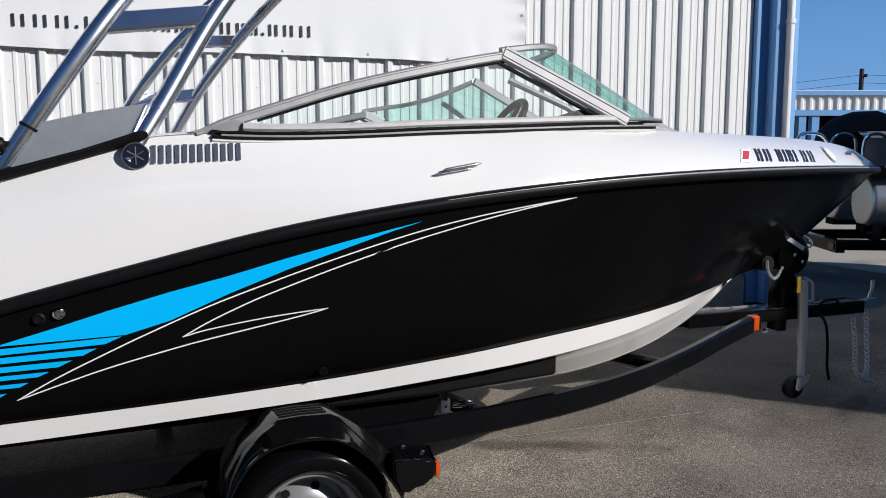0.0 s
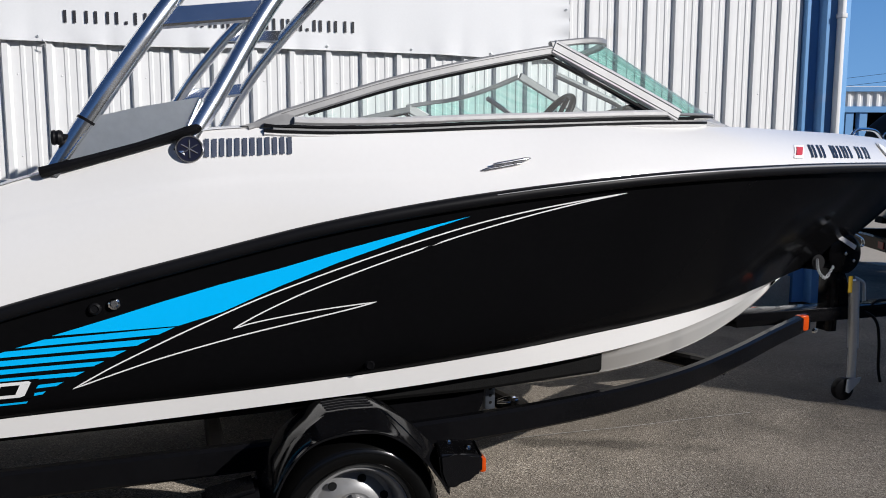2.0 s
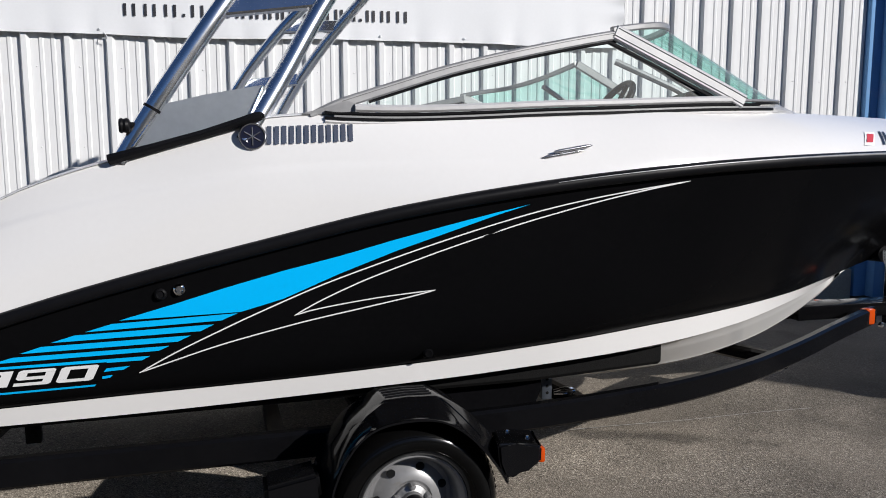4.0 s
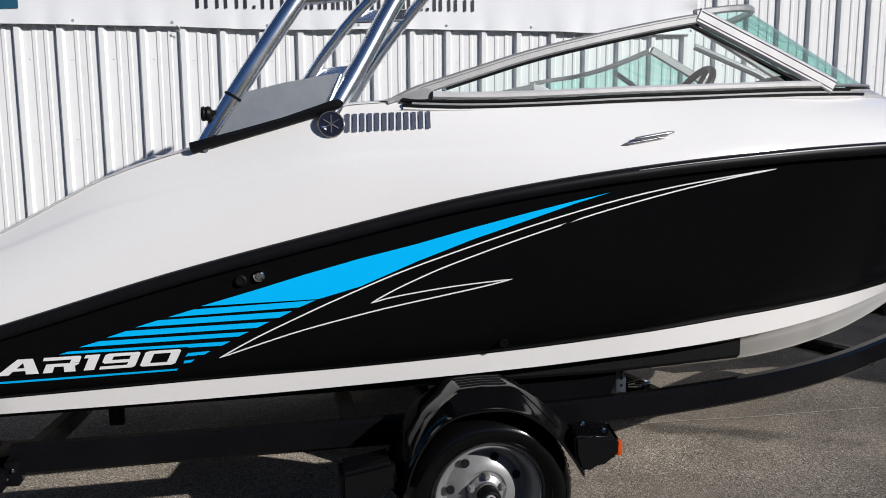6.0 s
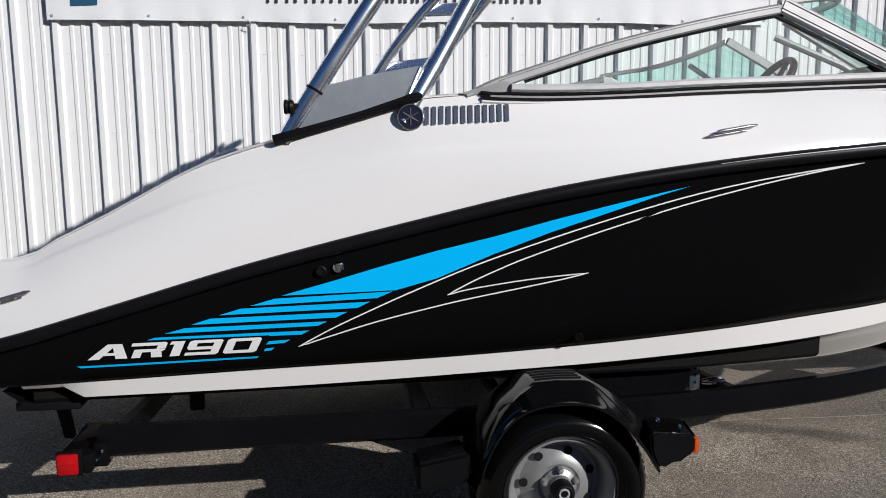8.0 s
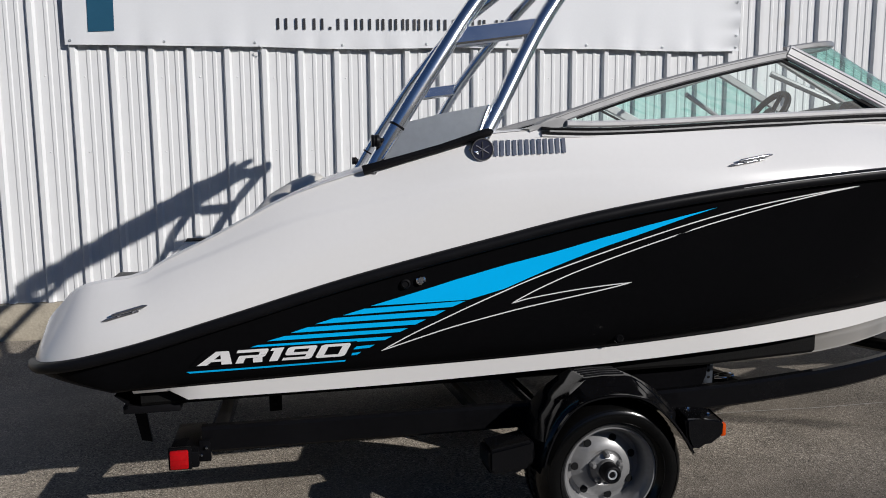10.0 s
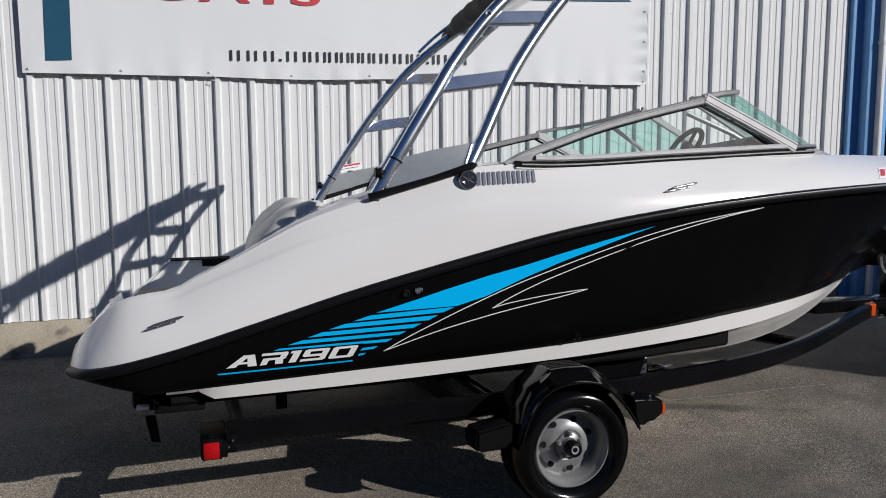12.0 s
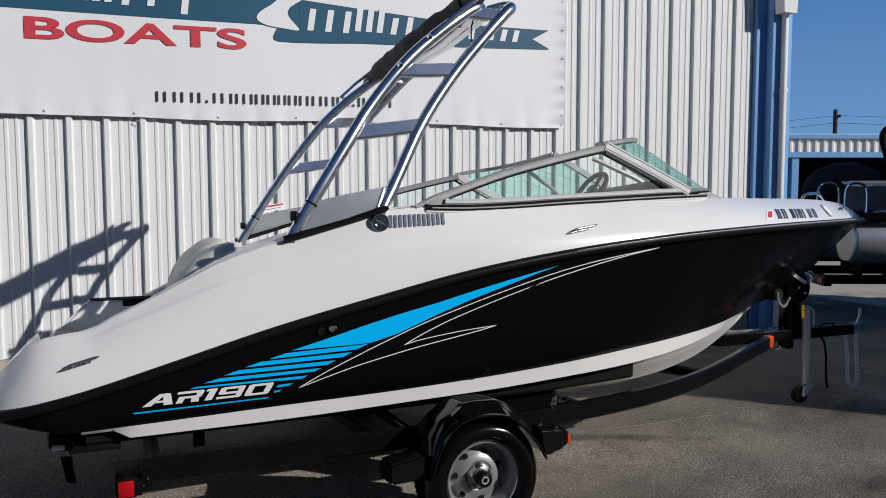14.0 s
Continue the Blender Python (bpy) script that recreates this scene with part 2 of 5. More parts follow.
def loft(rows, bm=None, close=False):
    """A sheet through rows of points, all of one length."""
    bm = bm or bmesh.new()
    made = [[bm.verts.new(p) for p in row] for row in rows]
    for a, b in zip(made, made[1:]):
        for i in range(len(a) if close else len(a) - 1):
            j = (i + 1) % len(a)
            quad = []
            for v in (a[i], a[j], b[j], b[i]):
                if all((v.co - q.co).length > 1e-6 for q in quad):
                    quad.append(v)
            if len(quad) > 2:
                bm.faces.new(quad)
    return bm


def weld(bm, d=0.0004):
    bmesh.ops.remove_doubles(bm, verts=bm.verts, dist=d)
    return bm


def box(a, b, bevel=0.0, bm=None, segments=2):
    bm = bm or bmesh.new()
    m = Matrix.Translation((Vector(a) + Vector(b)) / 2) @ Matrix.Diagonal((*(abs(q - p) for p, q in zip(a, b)), 1))
    made = bmesh.ops.create_cube(bm, size=1, matrix=m)["verts"]
    if bevel:
        edges = {e for v in made for e in v.link_edges}
        bmesh.ops.bevel(bm, geom=list(edges), offset=bevel, segments=segments, affect="EDGES", profile=0.5)
    return bm


def smooth_line(points, n=10):
    """Catmull-Rom samples along the given points."""
    p = [Vector(q) for q in points]
    p = [2 * p[0] - p[1]] + p + [2 * p[-1] - p[-2]]
    out = []
    for a, b, c, d in zip(p, p[1:], p[2:], p[3:]):
        for i in range(n):
            t = i / n
            out.append(0.5 * (2 * b + (c - a) * t + (2 * a - 5 * b + 4 * c - d) * t * t + (3 * b - a - 3 * c + d) * t ** 3))
    return out + [p[-2]]


def tube(points, r, sides=14, bm=None, caps=True, flat=1.0, up=(0, 0, 1)):
    """A round bar along points; r a number or a list. flat squeezes it along up."""
    bm = bm or bmesh.new()
    pts = [Vector(p) for p in points]
    rs = [r] * len(pts) if isinstance(r, (int, float)) else r
    side, rows = None, []
    for i, p in enumerate(pts):
        way = (pts[min(i + 1, len(pts) - 1)] - pts[max(i - 1, 0)]).normalized()
        if side is None:
            ref = Vector(up) if abs(way.dot(Vector(up))) < 0.95 else Vector((1, 0, 0))
            side = way.cross(ref).normalized()
        side = (side - way * side.dot(way)).normalized()
        top = side.cross(way)
        rows.append([p + rs[i] * (math.cos(a) * side + flat * math.sin(a) * top) for a in (2 * math.pi * k / sides for k in range(sides))])
    made = [[bm.verts.new(q) for q in row] for row in rows]
    for a, b in zip(made, made[1:]):
        for i in range(sides):
            bm.faces.new((a[i], a[(i + 1) % sides], b[(i + 1) % sides], b[i]))
    if caps:
        bm.faces.new(made[0]), bm.faces.new(made[-1][::-1])
    return bm


def prism(outline, a, b, bm=None):
    """An outline of 2D points carried from the frame a to the frame b; each is a function of (u, v)."""
    bm = bm or bmesh.new()
    va, vb = [bm.verts.new(a(u, v)) for u, v in outline], [bm.verts.new(b(u, v)) for u, v in outline]
    n = len(outline)
    for i in range(n):
        bm.faces.new((va[i], va[(i + 1) % n], vb[(i + 1) % n], vb[i]))
    bm.faces.new(va[::-1]), bm.faces.new(vb)
    return bm


def lathe(profile, at, axis="y", sides=48, bm=None):
    """A turned body: (radius, offset) points round an axis through at."""
    bm = bm or bmesh.new()
    at, rows = Vector(at), []
    for k in range(sides):
        c, s = math.cos(2 * math.pi * k / sides), math.sin(2 * math.pi * k / sides)
        rows.append([bm.verts.new(at + (Vector((r * c, o, r * s)) if axis == "y" else Vector((r * c, r * s, o)) if axis == "z" else Vector((o, r * c, r * s)))) for r, o in profile])
    for k in range(sides):
        a, b = rows[k], rows[(k + 1) % sides]
        for i in range(len(a) - 1):
            quad = [v for n, v in enumerate((a[i], a[i + 1], b[i + 1], b[i]))]
            bm.faces.new(quad)
    return weld(bm, 1e-5)


# ---- ground ----
def rise(x, y):
    """The yard is all but level, with long shallow swells in the asphalt."""
    near = 1 / (1 + ((x - 2) / 9) ** 2 + ((y + 3) / 9) ** 2)
    return 0.004 * near * (math.sin(1.7 * x + 0.6 * y) + math.sin(0.9 * x - 1.9 * y)) - 0.004


bm = bmesh.new()
xs = [-400, -60, -20, -8, -4, -2, 0, 1, 2, 2.3, 2.6, 2.9, 3.2, 3.5, 3.8, 4.1, 4.4, 4.8, 5.4, 6, 8, 12, 20, 60, 400]
ys = [-400, -60, -20, -9, -6, -4.5, -3.9, -3.4, -3, -2.6, -2.2, -1.8, -1.4, -1, -0.6, -0.2, 0.2, 2, 6, 20, 60, 600]
loft([[(x, y, rise(x, y)) for x in xs] for y in ys], bm)
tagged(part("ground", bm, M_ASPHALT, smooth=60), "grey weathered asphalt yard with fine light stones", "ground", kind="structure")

M_LINE = material("faded_chalk_line", (0.34, 0.32, 0.29), 0.9, var=0.35, scale=30)


def mark(points, widths, mat, name, label, category):
    rows = []
    for i, ((x, y), w) in enumerate(zip(points, widths)):
        (xa, ya), (xb, yb) = points[max(i - 1, 0)], points[min(i + 1, len(points) - 1)]
        d = math.hypot(xb - xa, yb - ya)
        nx, ny = -(yb - ya) / d, (xb - xa) / d
        rows.append([(x + nx * w * f, y + ny * w * f, rise(x + nx * w * f, y + ny * w * f) + 0.006) for f in (1, -1)])
    tagged(part(name, loft(rows), mat, smooth=60), label, category, kind="structure")


mark([(2.40 + 0.15 * k, -2.612 + 0.006 * math.sin(k)) for k in range(11)], [0.004] * 11, M_LINE, "chalk_line", "thin pale line on the asphalt", "ground mark")
# ---- shed wall: ribbed steel sheets ----
RIB = 0.2774
X0, X1 = -40 * RIB - 0.03, 6.38
WALL_FOOT, WALL_TOP = 0.28, 5.6


def sheet_profile(x0, ribs):
    out = []
    for k in range(ribs):
        c = x0 + k * RIB
        out += [(c - 0.033, 0), (c - 0.017, -0.031), (c + 0.017, -0.031), (c + 0.033, 0)]
        for m in (0.105, 0.182):
            out += [(c + m - 0.018, 0), (c + m - 0.010, -0.006), (c + m + 0.010, -0.006), (c + m + 0.018, 0)]
    return out


wall = thing("wall_shed", (0, 0, 0), "white ribbed steel wall of a shed on a concrete footing", "wall", kind="structure")
FIRST = -40
for n in range(21):
    k0 = FIRST + 3 * n
    prof = sheet_profile(k0 * RIB + 0.040, 3) + [((k0 + 3) * RIB + 0.040 - 0.033, 0)]
    bm = bmesh.new()
    loft([[(x, y, z) for x, y in prof] for z in (WALL_FOOT, 1.8, 3.6, WALL_TOP)], bm)
    part("panel", bm, M_WALL, wall, smooth=20)
part("backing", box((X0, 0.03, 0.15), (X1, 0.2, WALL_TOP)), M_WALL, wall)
part("footing", box((X0, -0.045, -0.15), (X1, 0.19, WALL_FOOT - 0.004), 0.012), M_CONCRETE, wall)

# ---- boat lines: side view heights and half widths along the hull ----
AX, YAW = -2.66, 0.0384  # the centre line at the axle, and its turn off the wall
Z_SHEER = hermite([(-0.80, 0.712), (-0.61, 0.738), (-0.36, 0.795), (-0.04, 0.889), (0.45, 1.035), (0.97, 1.165), (1.38, 1.258), (1.76, 1.320), (2.18, 1.370), (2.68, 1.412), (3.35, 1.447), (3.84, 1.466), (4.61, 1.491), (5.44, 1.518)])
W_SHEER = hermite([(-0.80, 0.0), (-0.795, 0.45), (-0.76, 0.74), (-0.68, 0.90), (-0.5, 0.99), (-0.2, 1.045), (0.3, 1.10), (1.0, 1.165), (1.7, 1.215), (2.3, 1.22), (2.8, 1.185), (3.35, 1.06), (3.85, 0.885), (4.3, 0.69), (4.75, 0.46), (5.1, 0.25), (5.33, 0.09), (5.44, 0.0)])
Z_BAND = hermite([(-0.80, 0.60), (-0.42, 0.618), (0.47, 0.660), (1.0, 0.680), (1.6, 0.710), (2.05, 0.743), (2.58, 0.785), (2.94, 0.809), (3.4, 0.835), (3.75, 0.852), (4.25, 0.868)])
W_BAND = hermite([(-0.80, 0.86), (-0.3, 0.93), (0.5, 0.96), (1.2, 0.975), (2.0, 0.965), (2.6, 0.89), (3.0, 0.78), (3.4, 0.60), (3.8, 0.34), (4.1, 0.12), (4.25, 0.0)])
Z_CHINE = hermite([(-0.80, 0.55), (-0.2, 0.574), (0.5, 0.592), (1.2, 0.620), (1.65, 0.638), (2.05, 0.662), (2.5, 0.688), (3.0, 0.735), (3.4, 0.785), (3.8, 0.825), (4.25, 0.866)])
Z_KEEL = hermite([(-0.80, 0.40), (1.5, 0.385), (2.6, 0.395), (3.02, 0.415), (3.33, 0.455), (3.67, 0.545), (4.08, 0.735), (4.25, 0.862), (4.51, 0.945), (4.74, 1.056), (4.88, 1.140), (5.17, 1.330), (5.36, 1.46), (5.44, 1.515)])
Z_DECK = hermite([(-0.80, 0.72), (-0.76, 0.80), (-0.67, 0.912), (-0.55, 1.008), (-0.45, 1.034), (-0.34, 1.050), (-0.24, 1.105), (-0.07, 1.188), (0.08, 1.268), (0.23, 1.344), (0.39, 1.402), (0.54, 1.446), (0.78, 1.516), (1.01, 1.573), (1.24, 1.585), (1.62, 1.580), (2.06, 1.589), (2.55, 1.616), (3.1, 1.632), (3.56, 1.638), (4.11, 1.648), (4.41, 1.650), (4.99, 1.632), (5.31, 1.575), (5.44, 1.524)])
W_DECK = hermite([(-0.80, 0.0), (-0.79, 0.40), (-0.74, 0.66), (-0.66, 0.80), (-0.5, 0.885), (-0.2, 0.935), (0.5, 1.03), (1.0, 1.09), (1.7, 1.105), (2.3, 1.09), (2.8, 1.02), (3.35, 0.885), (3.85, 0.71), (4.3, 0.53), (4.75, 0.33), (5.1, 0.15), (5.33, 0.04), (5.44, 0.0)])


def low_edge(x):
    """Lower edge of the black sides, which climbs to the tip of the stern."""
    if x > 4.25:
        return Z_KEEL(x)
    return Z_BAND(x) if x > -0.42 else 0.618 + 0.22 * (-0.42 - x)


def W_SIDE(x, z):
    """Half width of the black topsides at a height."""
    if x > 4.25:
        z0, w0 = Z_KEEL(x), 0.0
    elif x < -0.42:
        z0, w0 = low_edge(x), W_SHEER(x) * 0.94
    else:
        z0, w0 = Z_BAND(x), W_BAND(x)
    u = min(max((z - z0) / max(Z_SHEER(x) - z0, 1e-4), 0), 1)
    p = 0.55 + 0.62 * min(max((x - 2.2) / 2.4, 0), 1)
    return w0 + (W_SHEER(x) - w0) * u ** p


def side(x, w, z, s=1):
    """From the drawing of the boat to the yard: x along, w out from the centre line on the camera's side for s = 1, z up."""
    a = abs(w)
    u = -0.0146 + 0.9666 * x + 0.0306 * z - 0.0222 * x * z + 0.0048 * x * x - 0.0036 * z * z + 0.0161 * a - 0.0064 * a * x - 0.0070 * a * z
    h = -0.0437 - 0.0192 * x + 0.9843 * z + 0.0042 * x * z + 0.0015 * x * x - 0.0205 * z * z + 0.0820 * a + 0.0013 * a * x + 0.0053 * a * z
    if s * w < 0:
        h -= 0.132 * a  # the hull heels a little away from the camera
        if a > 0.885:  # the far quarter slopes away
            h -= 0.10 * min((a - 0.885) / 0.04, 1) * min(max((0.15 - x) / 0.3, 0), 1)
    return Vector((u, AX + YAW * (u - 1) - s * w, h))


STATIONS = sorted({round(v, 3) for v in list(np.linspace(-0.80, -0.5, 16)) + list(np.linspace(-0.5, 4.2, 72)) + list(np.linspace(4.2, 5.44, 40))})
boat = thing("runabout_boat", (1.8, AX, 0.3), "white and black jet runabout with blue side stripes on a trailer", "boat")


bm = bmesh.new()
for s in (1, -1):
    loft([[side(x, W_SIDE(x, z), z, s) for z in np.linspace(low_edge(x), Z_SHEER(x), 15)] for x in STATIONS], bm)
part("hull_shell", weld(bm), M_BLACK_GEL, boat, "glossy black hull sides", 40)

# the stern: black overhang that tucks in below the rub rail
bm = loft([[side(x, W_SIDE(x, low_edge(x)) * f, low_edge(x)) for f in np.linspace(1, -1, 13)] for x in STATIONS if x <= -0.40])
part("stern_overhang", weld(bm), M_BLACK_GEL, boat, "black underside of the swim platform", 40)
bm = bmesh.new()
loft([[side(-0.44, 0.90 * f, 0.60), side(-0.40, 0.88 * f, 0.56), side(-0.40, 0.88 * f, 0.40 + 0.14 * abs(f))] for f in np.linspace(1, -1, 13)], bm)
part("transom", weld(bm), M_BLACK_GEL, boat, "black transom")

bm = bmesh.new()
LOW = [x for x in STATIONS if -0.43 <= x <= 4.25] + [4.25]
for s in (1, -1):
    rows = []
    for x in LOW:
        wb, zb, zc, zk = W_BAND(x), Z_BAND(x), Z_CHINE(x), Z_KEEL(x)
        wc = max(wb - 0.02, 0)
        if x < -0.18:
            zc = zb - 0.014 - 0.006 * (x + 0.43)
        bow = 1.1 + 0.7 * min(max((x - 1.9) / 1.0, 0), 1)
        steps = [(wb + 0.004, zb), (wc + 0.004, zc), (max(wc - 0.05, 0), zc - 0.004)]
        for f in (0.86, 0.84, 0.55, 0.53, 0.25, 0):
            lift = 0.016 if f in (0.84, 0.53) else 0
            steps.append((max(wc - 0.05, 0) * f, zk + (zc - 0.004 - zk) * f ** bow - lift * min(wc, 0.5)))
        rows.append([side(x, w, z, s) for w, z in steps])
    loft(rows, bm)
part("hull_bottom", weld(bm), M_WHITE_GEL, boat, "white hull bottom and boot band", 25)


def deck_side_w(x, z):
    ws, zs, wd, zd = W_SHEER(x), Z_SHEER(x), W_DECK(x), Z_DECK(x)
    u = min(max((z - zs) / max(zd - zs, 1e-4), 0), 1)
    knuckle = 0.84 - 0.226 * (x + 0.24)
    step = 0.007 * min(max((u - knuckle) / 0.035, 0), 1) * min(max((x + 0.45) / 0.3, 0), 1) * min(max((1.9 - x) / 1.2, 0), 1)
    return ws + (wd - ws) * (0.35 * u + 0.65 * u * u) - step


bm = bmesh.new()
for s in (1, -1):
    drop = [0.10 * min(max((1.25 - x) / 0.25, 0), 1) * min(max((x + 0.80) / 0.08, 0), 1) if s < 0 else 0.0 for x in STATIONS]
    loft([[side(x, deck_side_w(x, z), z - d * (z - Z_SHEER(x)) / max(Z_DECK(x) - Z_SHEER(x), 1e-4), s) for z in np.linspace(Z_SHEER(x), Z_DECK(x), 49)] for x, d in zip(STATIONS, drop)], bm)
part("deck_side", weld(bm), M_WHITE_GEL, boat, "white moulded deck sides", 60)


def rail_line(s, out, up):
    return [side(x, W_SHEER(x) + out, Z_SHEER(x) + up, s) for x in STATIONS[2:]]


bm = bmesh.new()
for s in (1, -1):
    tube(rail_line(s, 0.004, -0.008), 0.022, 10, bm)
part("rub_rail", bm, M_RUBBER, boat, "black rubber rub rail", 50)
bm = bmesh.new()
for s in (1, -1):
    run = [x for x in STATIONS if x > 1.9]
    tube([side(x, W_SHEER(x) + 0.022, Z_SHEER(x) + 0.002, s) for x in run], [float(0.001 + 0.0045 * min((x - 1.9) / 1.6, 1)) for x in run], 8, bm)
part("rail_insert", bm, M_FRAME, boat, "thin bright insert in the rub rail", 50)

# deck, cockpit and stern well in one moulding
FLOOR = hermite([(-0.62, 0.86), (-0.35, 0.88), (-0.1, 0.90), (0.1, 0.92), (0.25, 0.93), (0.3, 0.93)])


def deck_row(x):
    w, z = W_DECK(x), Z_DECK(x)
    full = [(w * f, z + (0.035 if x > 0 else 0.010) * (1 - f * f) * min(w, 1)) for f in (1, 0.97, 0.93, 0.9, 0.85, 0.8, 0.6, 0.4, 0.2, 0)]
    if x < -0.60 or x > 3.05:
        return full
    wide = min(max((x + 0.15) / 0.3, 0), 1) * min(max((0.95 - x) / 0.3, 0), 1)
    lip, floor = (0.07 + 0.22 * wide, FLOOR(x)) if x < 0.45 else (0.12 + 0.17 * wide, 0.98)
    crown = 0.004 + 0.026 * min(max((x - 0.1) / 0.25, 0), 1) * min(max((0.95 - x) / 0.3, 0), 1)
    inner = max(w - lip, 0.1)
    return [(w, z), (w - 0.02, z + 0.010), (inner + 0.02, z + crown), (inner, z + crown - 0.012), (inner - 0.02, z - 0.06), (inner - 0.05, floor + 0.05), (inner - 0.10, floor)] + [((inner - 0.10) * f, floor) for f in (0.6, 0.3, 0)]


bm = bmesh.new()
for s in (1, -1):
    # the far side deck lies lower between the quarter and the windscreen
    drop = [0.10 * min(max((1.25 - x) / 0.25, 0), 1) * min(max((x + 0.80) / 0.08, 0), 1) if s < 0 else 0.0 for x in STATIONS]
    loft([[side(x, w, z - d * (w > 0.2), s) for w, z in deck_row(x)] for x, d in zip(STATIONS, drop)], bm)
part("deck_moulding", weld(bm), M_WHITE_GEL, boat, "white deck with an open cockpit and stern well", 30)

# ---- windshield ----
def strip(points, width, thick, up):
    """A flat bar along points, width (one, or one a point) along up."""
    bm = bmesh.new()
    pts = [Vector(p) for p in points]
    rows = []
    for i, p in enumerate(pts):
        way = (pts[min(i + 1, len(pts) - 1)] - pts[max(i - 1, 0)]).normalized()
        u = (Vector(up) - way * Vector(up).dot(way)).normalized()
        o = way.cross(u)
        c = 0.22 * thick
        h, t = (width if isinstance(width, float) else width[i]) / 2, thick / 2
        rows.append([p + u * a + o * b for a, b in ((-h + c, -t), (h - c, -t), (h, -t + c), (h, t - c), (h - c, t), (-h + c, t), (-h, t - c), (-h, -t + c))])
    made = [[bm.verts.new(q) for q in row] for row in rows]
    for a, b in zip(made, made[1:]):
        for i in range(8):
            bm.faces.new((a[i], a[(i + 1) % 8], b[(i + 1) % 8], b[i]))
    bm.faces.new(made[0]), bm.faces.new(made[-1][::-1])
    return bm


def sheet(top, low, thick=0.005, n=3):
    """A pane between two lines of equally many points."""
    bm = bmesh.new()
    loft([[Vector(a).lerp(Vector(b), k / n) for k in range(n + 1)] for a, b in zip(top, low)], bm)
    bmesh.ops.solidify(bm, geom=bm.faces[:], thickness=thick)
    bmesh.ops.recalc_face_normals(bm, faces=bm.faces[:])
    return bm


WS_TOP = [(1.13, 1.085, 1.596), (1.24, 1.075, 1.639), (1.43, 1.06, 1.703), (1.63, 1.045, 1.768), (1.85, 1.03, 1.826), (2.07, 1.01, 1.878), (2.24, 0.99, 1.915), (2.31, 0.98, 1.928)]
WS_BASE = [(1.15, 1.09, 1.590), (1.28, 1.095, 1.584), (1.5, 1.095, 1.591), (1.9, 1.09, 1.619), (2.3, 1.07, 1.640), (2.60, 1.05, 1.656)]
FRONT_TOP = [(2.29, 0.985, 1.930), (2.33, 0.98, 1.938), (2.45, 0.96, 1.958), (2.545, 0.925, 1.970), (2.63, 0.80, 1.988), (2.69, 0.58, 2.012), (2.735, 0.27, 2.047)]
FRONT_BASE = [(2.74, 1.035, 1.661), (2.83, 1.02, 1.664), (2.95, 0.99, 1.669), (3.05, 0.93, 1.677), (3.16, 0.80, 1.694), (3.24, 0.58, 1.712), (3.30, 0.27, 1.735)]
for s in (1, -1):
    top = smooth_line([side(*p, s) for p in WS_TOP], 4)
    sill = smooth_line(WS_BASE + FRONT_BASE, 4)
    base = [side(p.x, p.y, p.z + float(np.interp(p.x, (1.28, 1.76, 2.6, 3.0), (0.023, 0.010, 0.007, 0.010))), s) for p in sill]
    part("top_rail", strip([p - Vector((0, 0, 0.014)) for p in top], [min(0.016 + 0.005 * i, 0.034) for i in range(len(top))], 0.026, (0, 0, 1)), M_FRAME, boat, "satin aluminium windscreen rail", 30)
    part("rail_groove", strip([p - Vector((0, 0.013 * s, 0.008)) for p in top[4:]], 0.0022, 0.003, (0, 0, 1)), M_GROOVE, boat, "", 30)
    bm = prism([(1.105, 1.586), (1.20, 1.612), (1.255, 1.630), (1.285, 1.622), (1.285, 1.597), (1.24, 1.590), (1.16, 1.584)], lambda u, v: side(u, 1.072, v, s), lambda u, v: side(u, 1.096, v, s))
    part("corner_plate", bm, M_FRAME, boat, "satin aluminium corner of the window frame", 30)
    part("front_sill", strip([p - Vector((0, 0, 0.004)) for p in base if p.x > 2.66], 0.012, 0.026, (0, 0, 1)), M_FRAME, boat, "", 30)
    part("base_rail", strip([p for p in base if 1.20 < p.x < 2.70], 0.024, 0.030, (0, 0, 1)), M_SILL, boat, "pale aluminium sill rail", 30)
    run = [p + Vector((0, 0, -0.019)) for p in base if 1.10 < p.x < 2.78]
    part("sill_gasket", strip(run, [min(0.003 + 0.003 * i, 0.012) for i in range(len(run))], 0.030, (0, 0, 1)), M_RUBBER, boat, "black gasket", 30)
    part("front_gasket", strip([p + Vector((0, 0, -0.013)) for p in base if p.x > 2.76], 0.009, 0.026, (0, 0, 1)), M_RUBBER, boat, "", 30)
    part("sill_trim", strip([p + Vector((0, 0, -0.028)) for p in base if p.x > 1.14], 0.008, 0.032, (0, 0, 1)), M_FRAME, boat, "", 30)
    part("lower_gasket", strip([p + Vector((0, 0, -0.035)) for p in base if p.x > 1.12], 0.006, 0.034, (0, 0, 1)), M_RUBBER, boat, "", 30)
    part("sill_foot", strip([p + Vector((0, 0, -0.046)) for p in base if p.x > 1.10], 0.016, 0.036, (0, 0, 1)), M_WHITE_GEL, boat, "", 30)
    glass_top = [Vector(p) - Vector((0, 0, 0.03)) for p in smooth_line([side(*p, s) for p in WS_TOP[1:]], 4)]
    glass_top = [p for p in glass_top if p.x > 1.27]
    n = len(glass_top)
    low_line = [side(1.30 + (2.66 - 1.30) * k / (n - 1), 1.085 - 0.05 * k / (n - 1), 1.617 + 0.045 * k / (n - 1), s) for k in range(n)]
    ob = part("side_window", sheet(glass_top, low_line), M_GLASS, boat, "clear glass side window", 30)
    ob.visible_shadow = False
    part("window_seal", tube([p - Vector((0, 0, 0.006)) for p in glass_top], 0.006, 6), M_RUBBER, boat, "", 40)
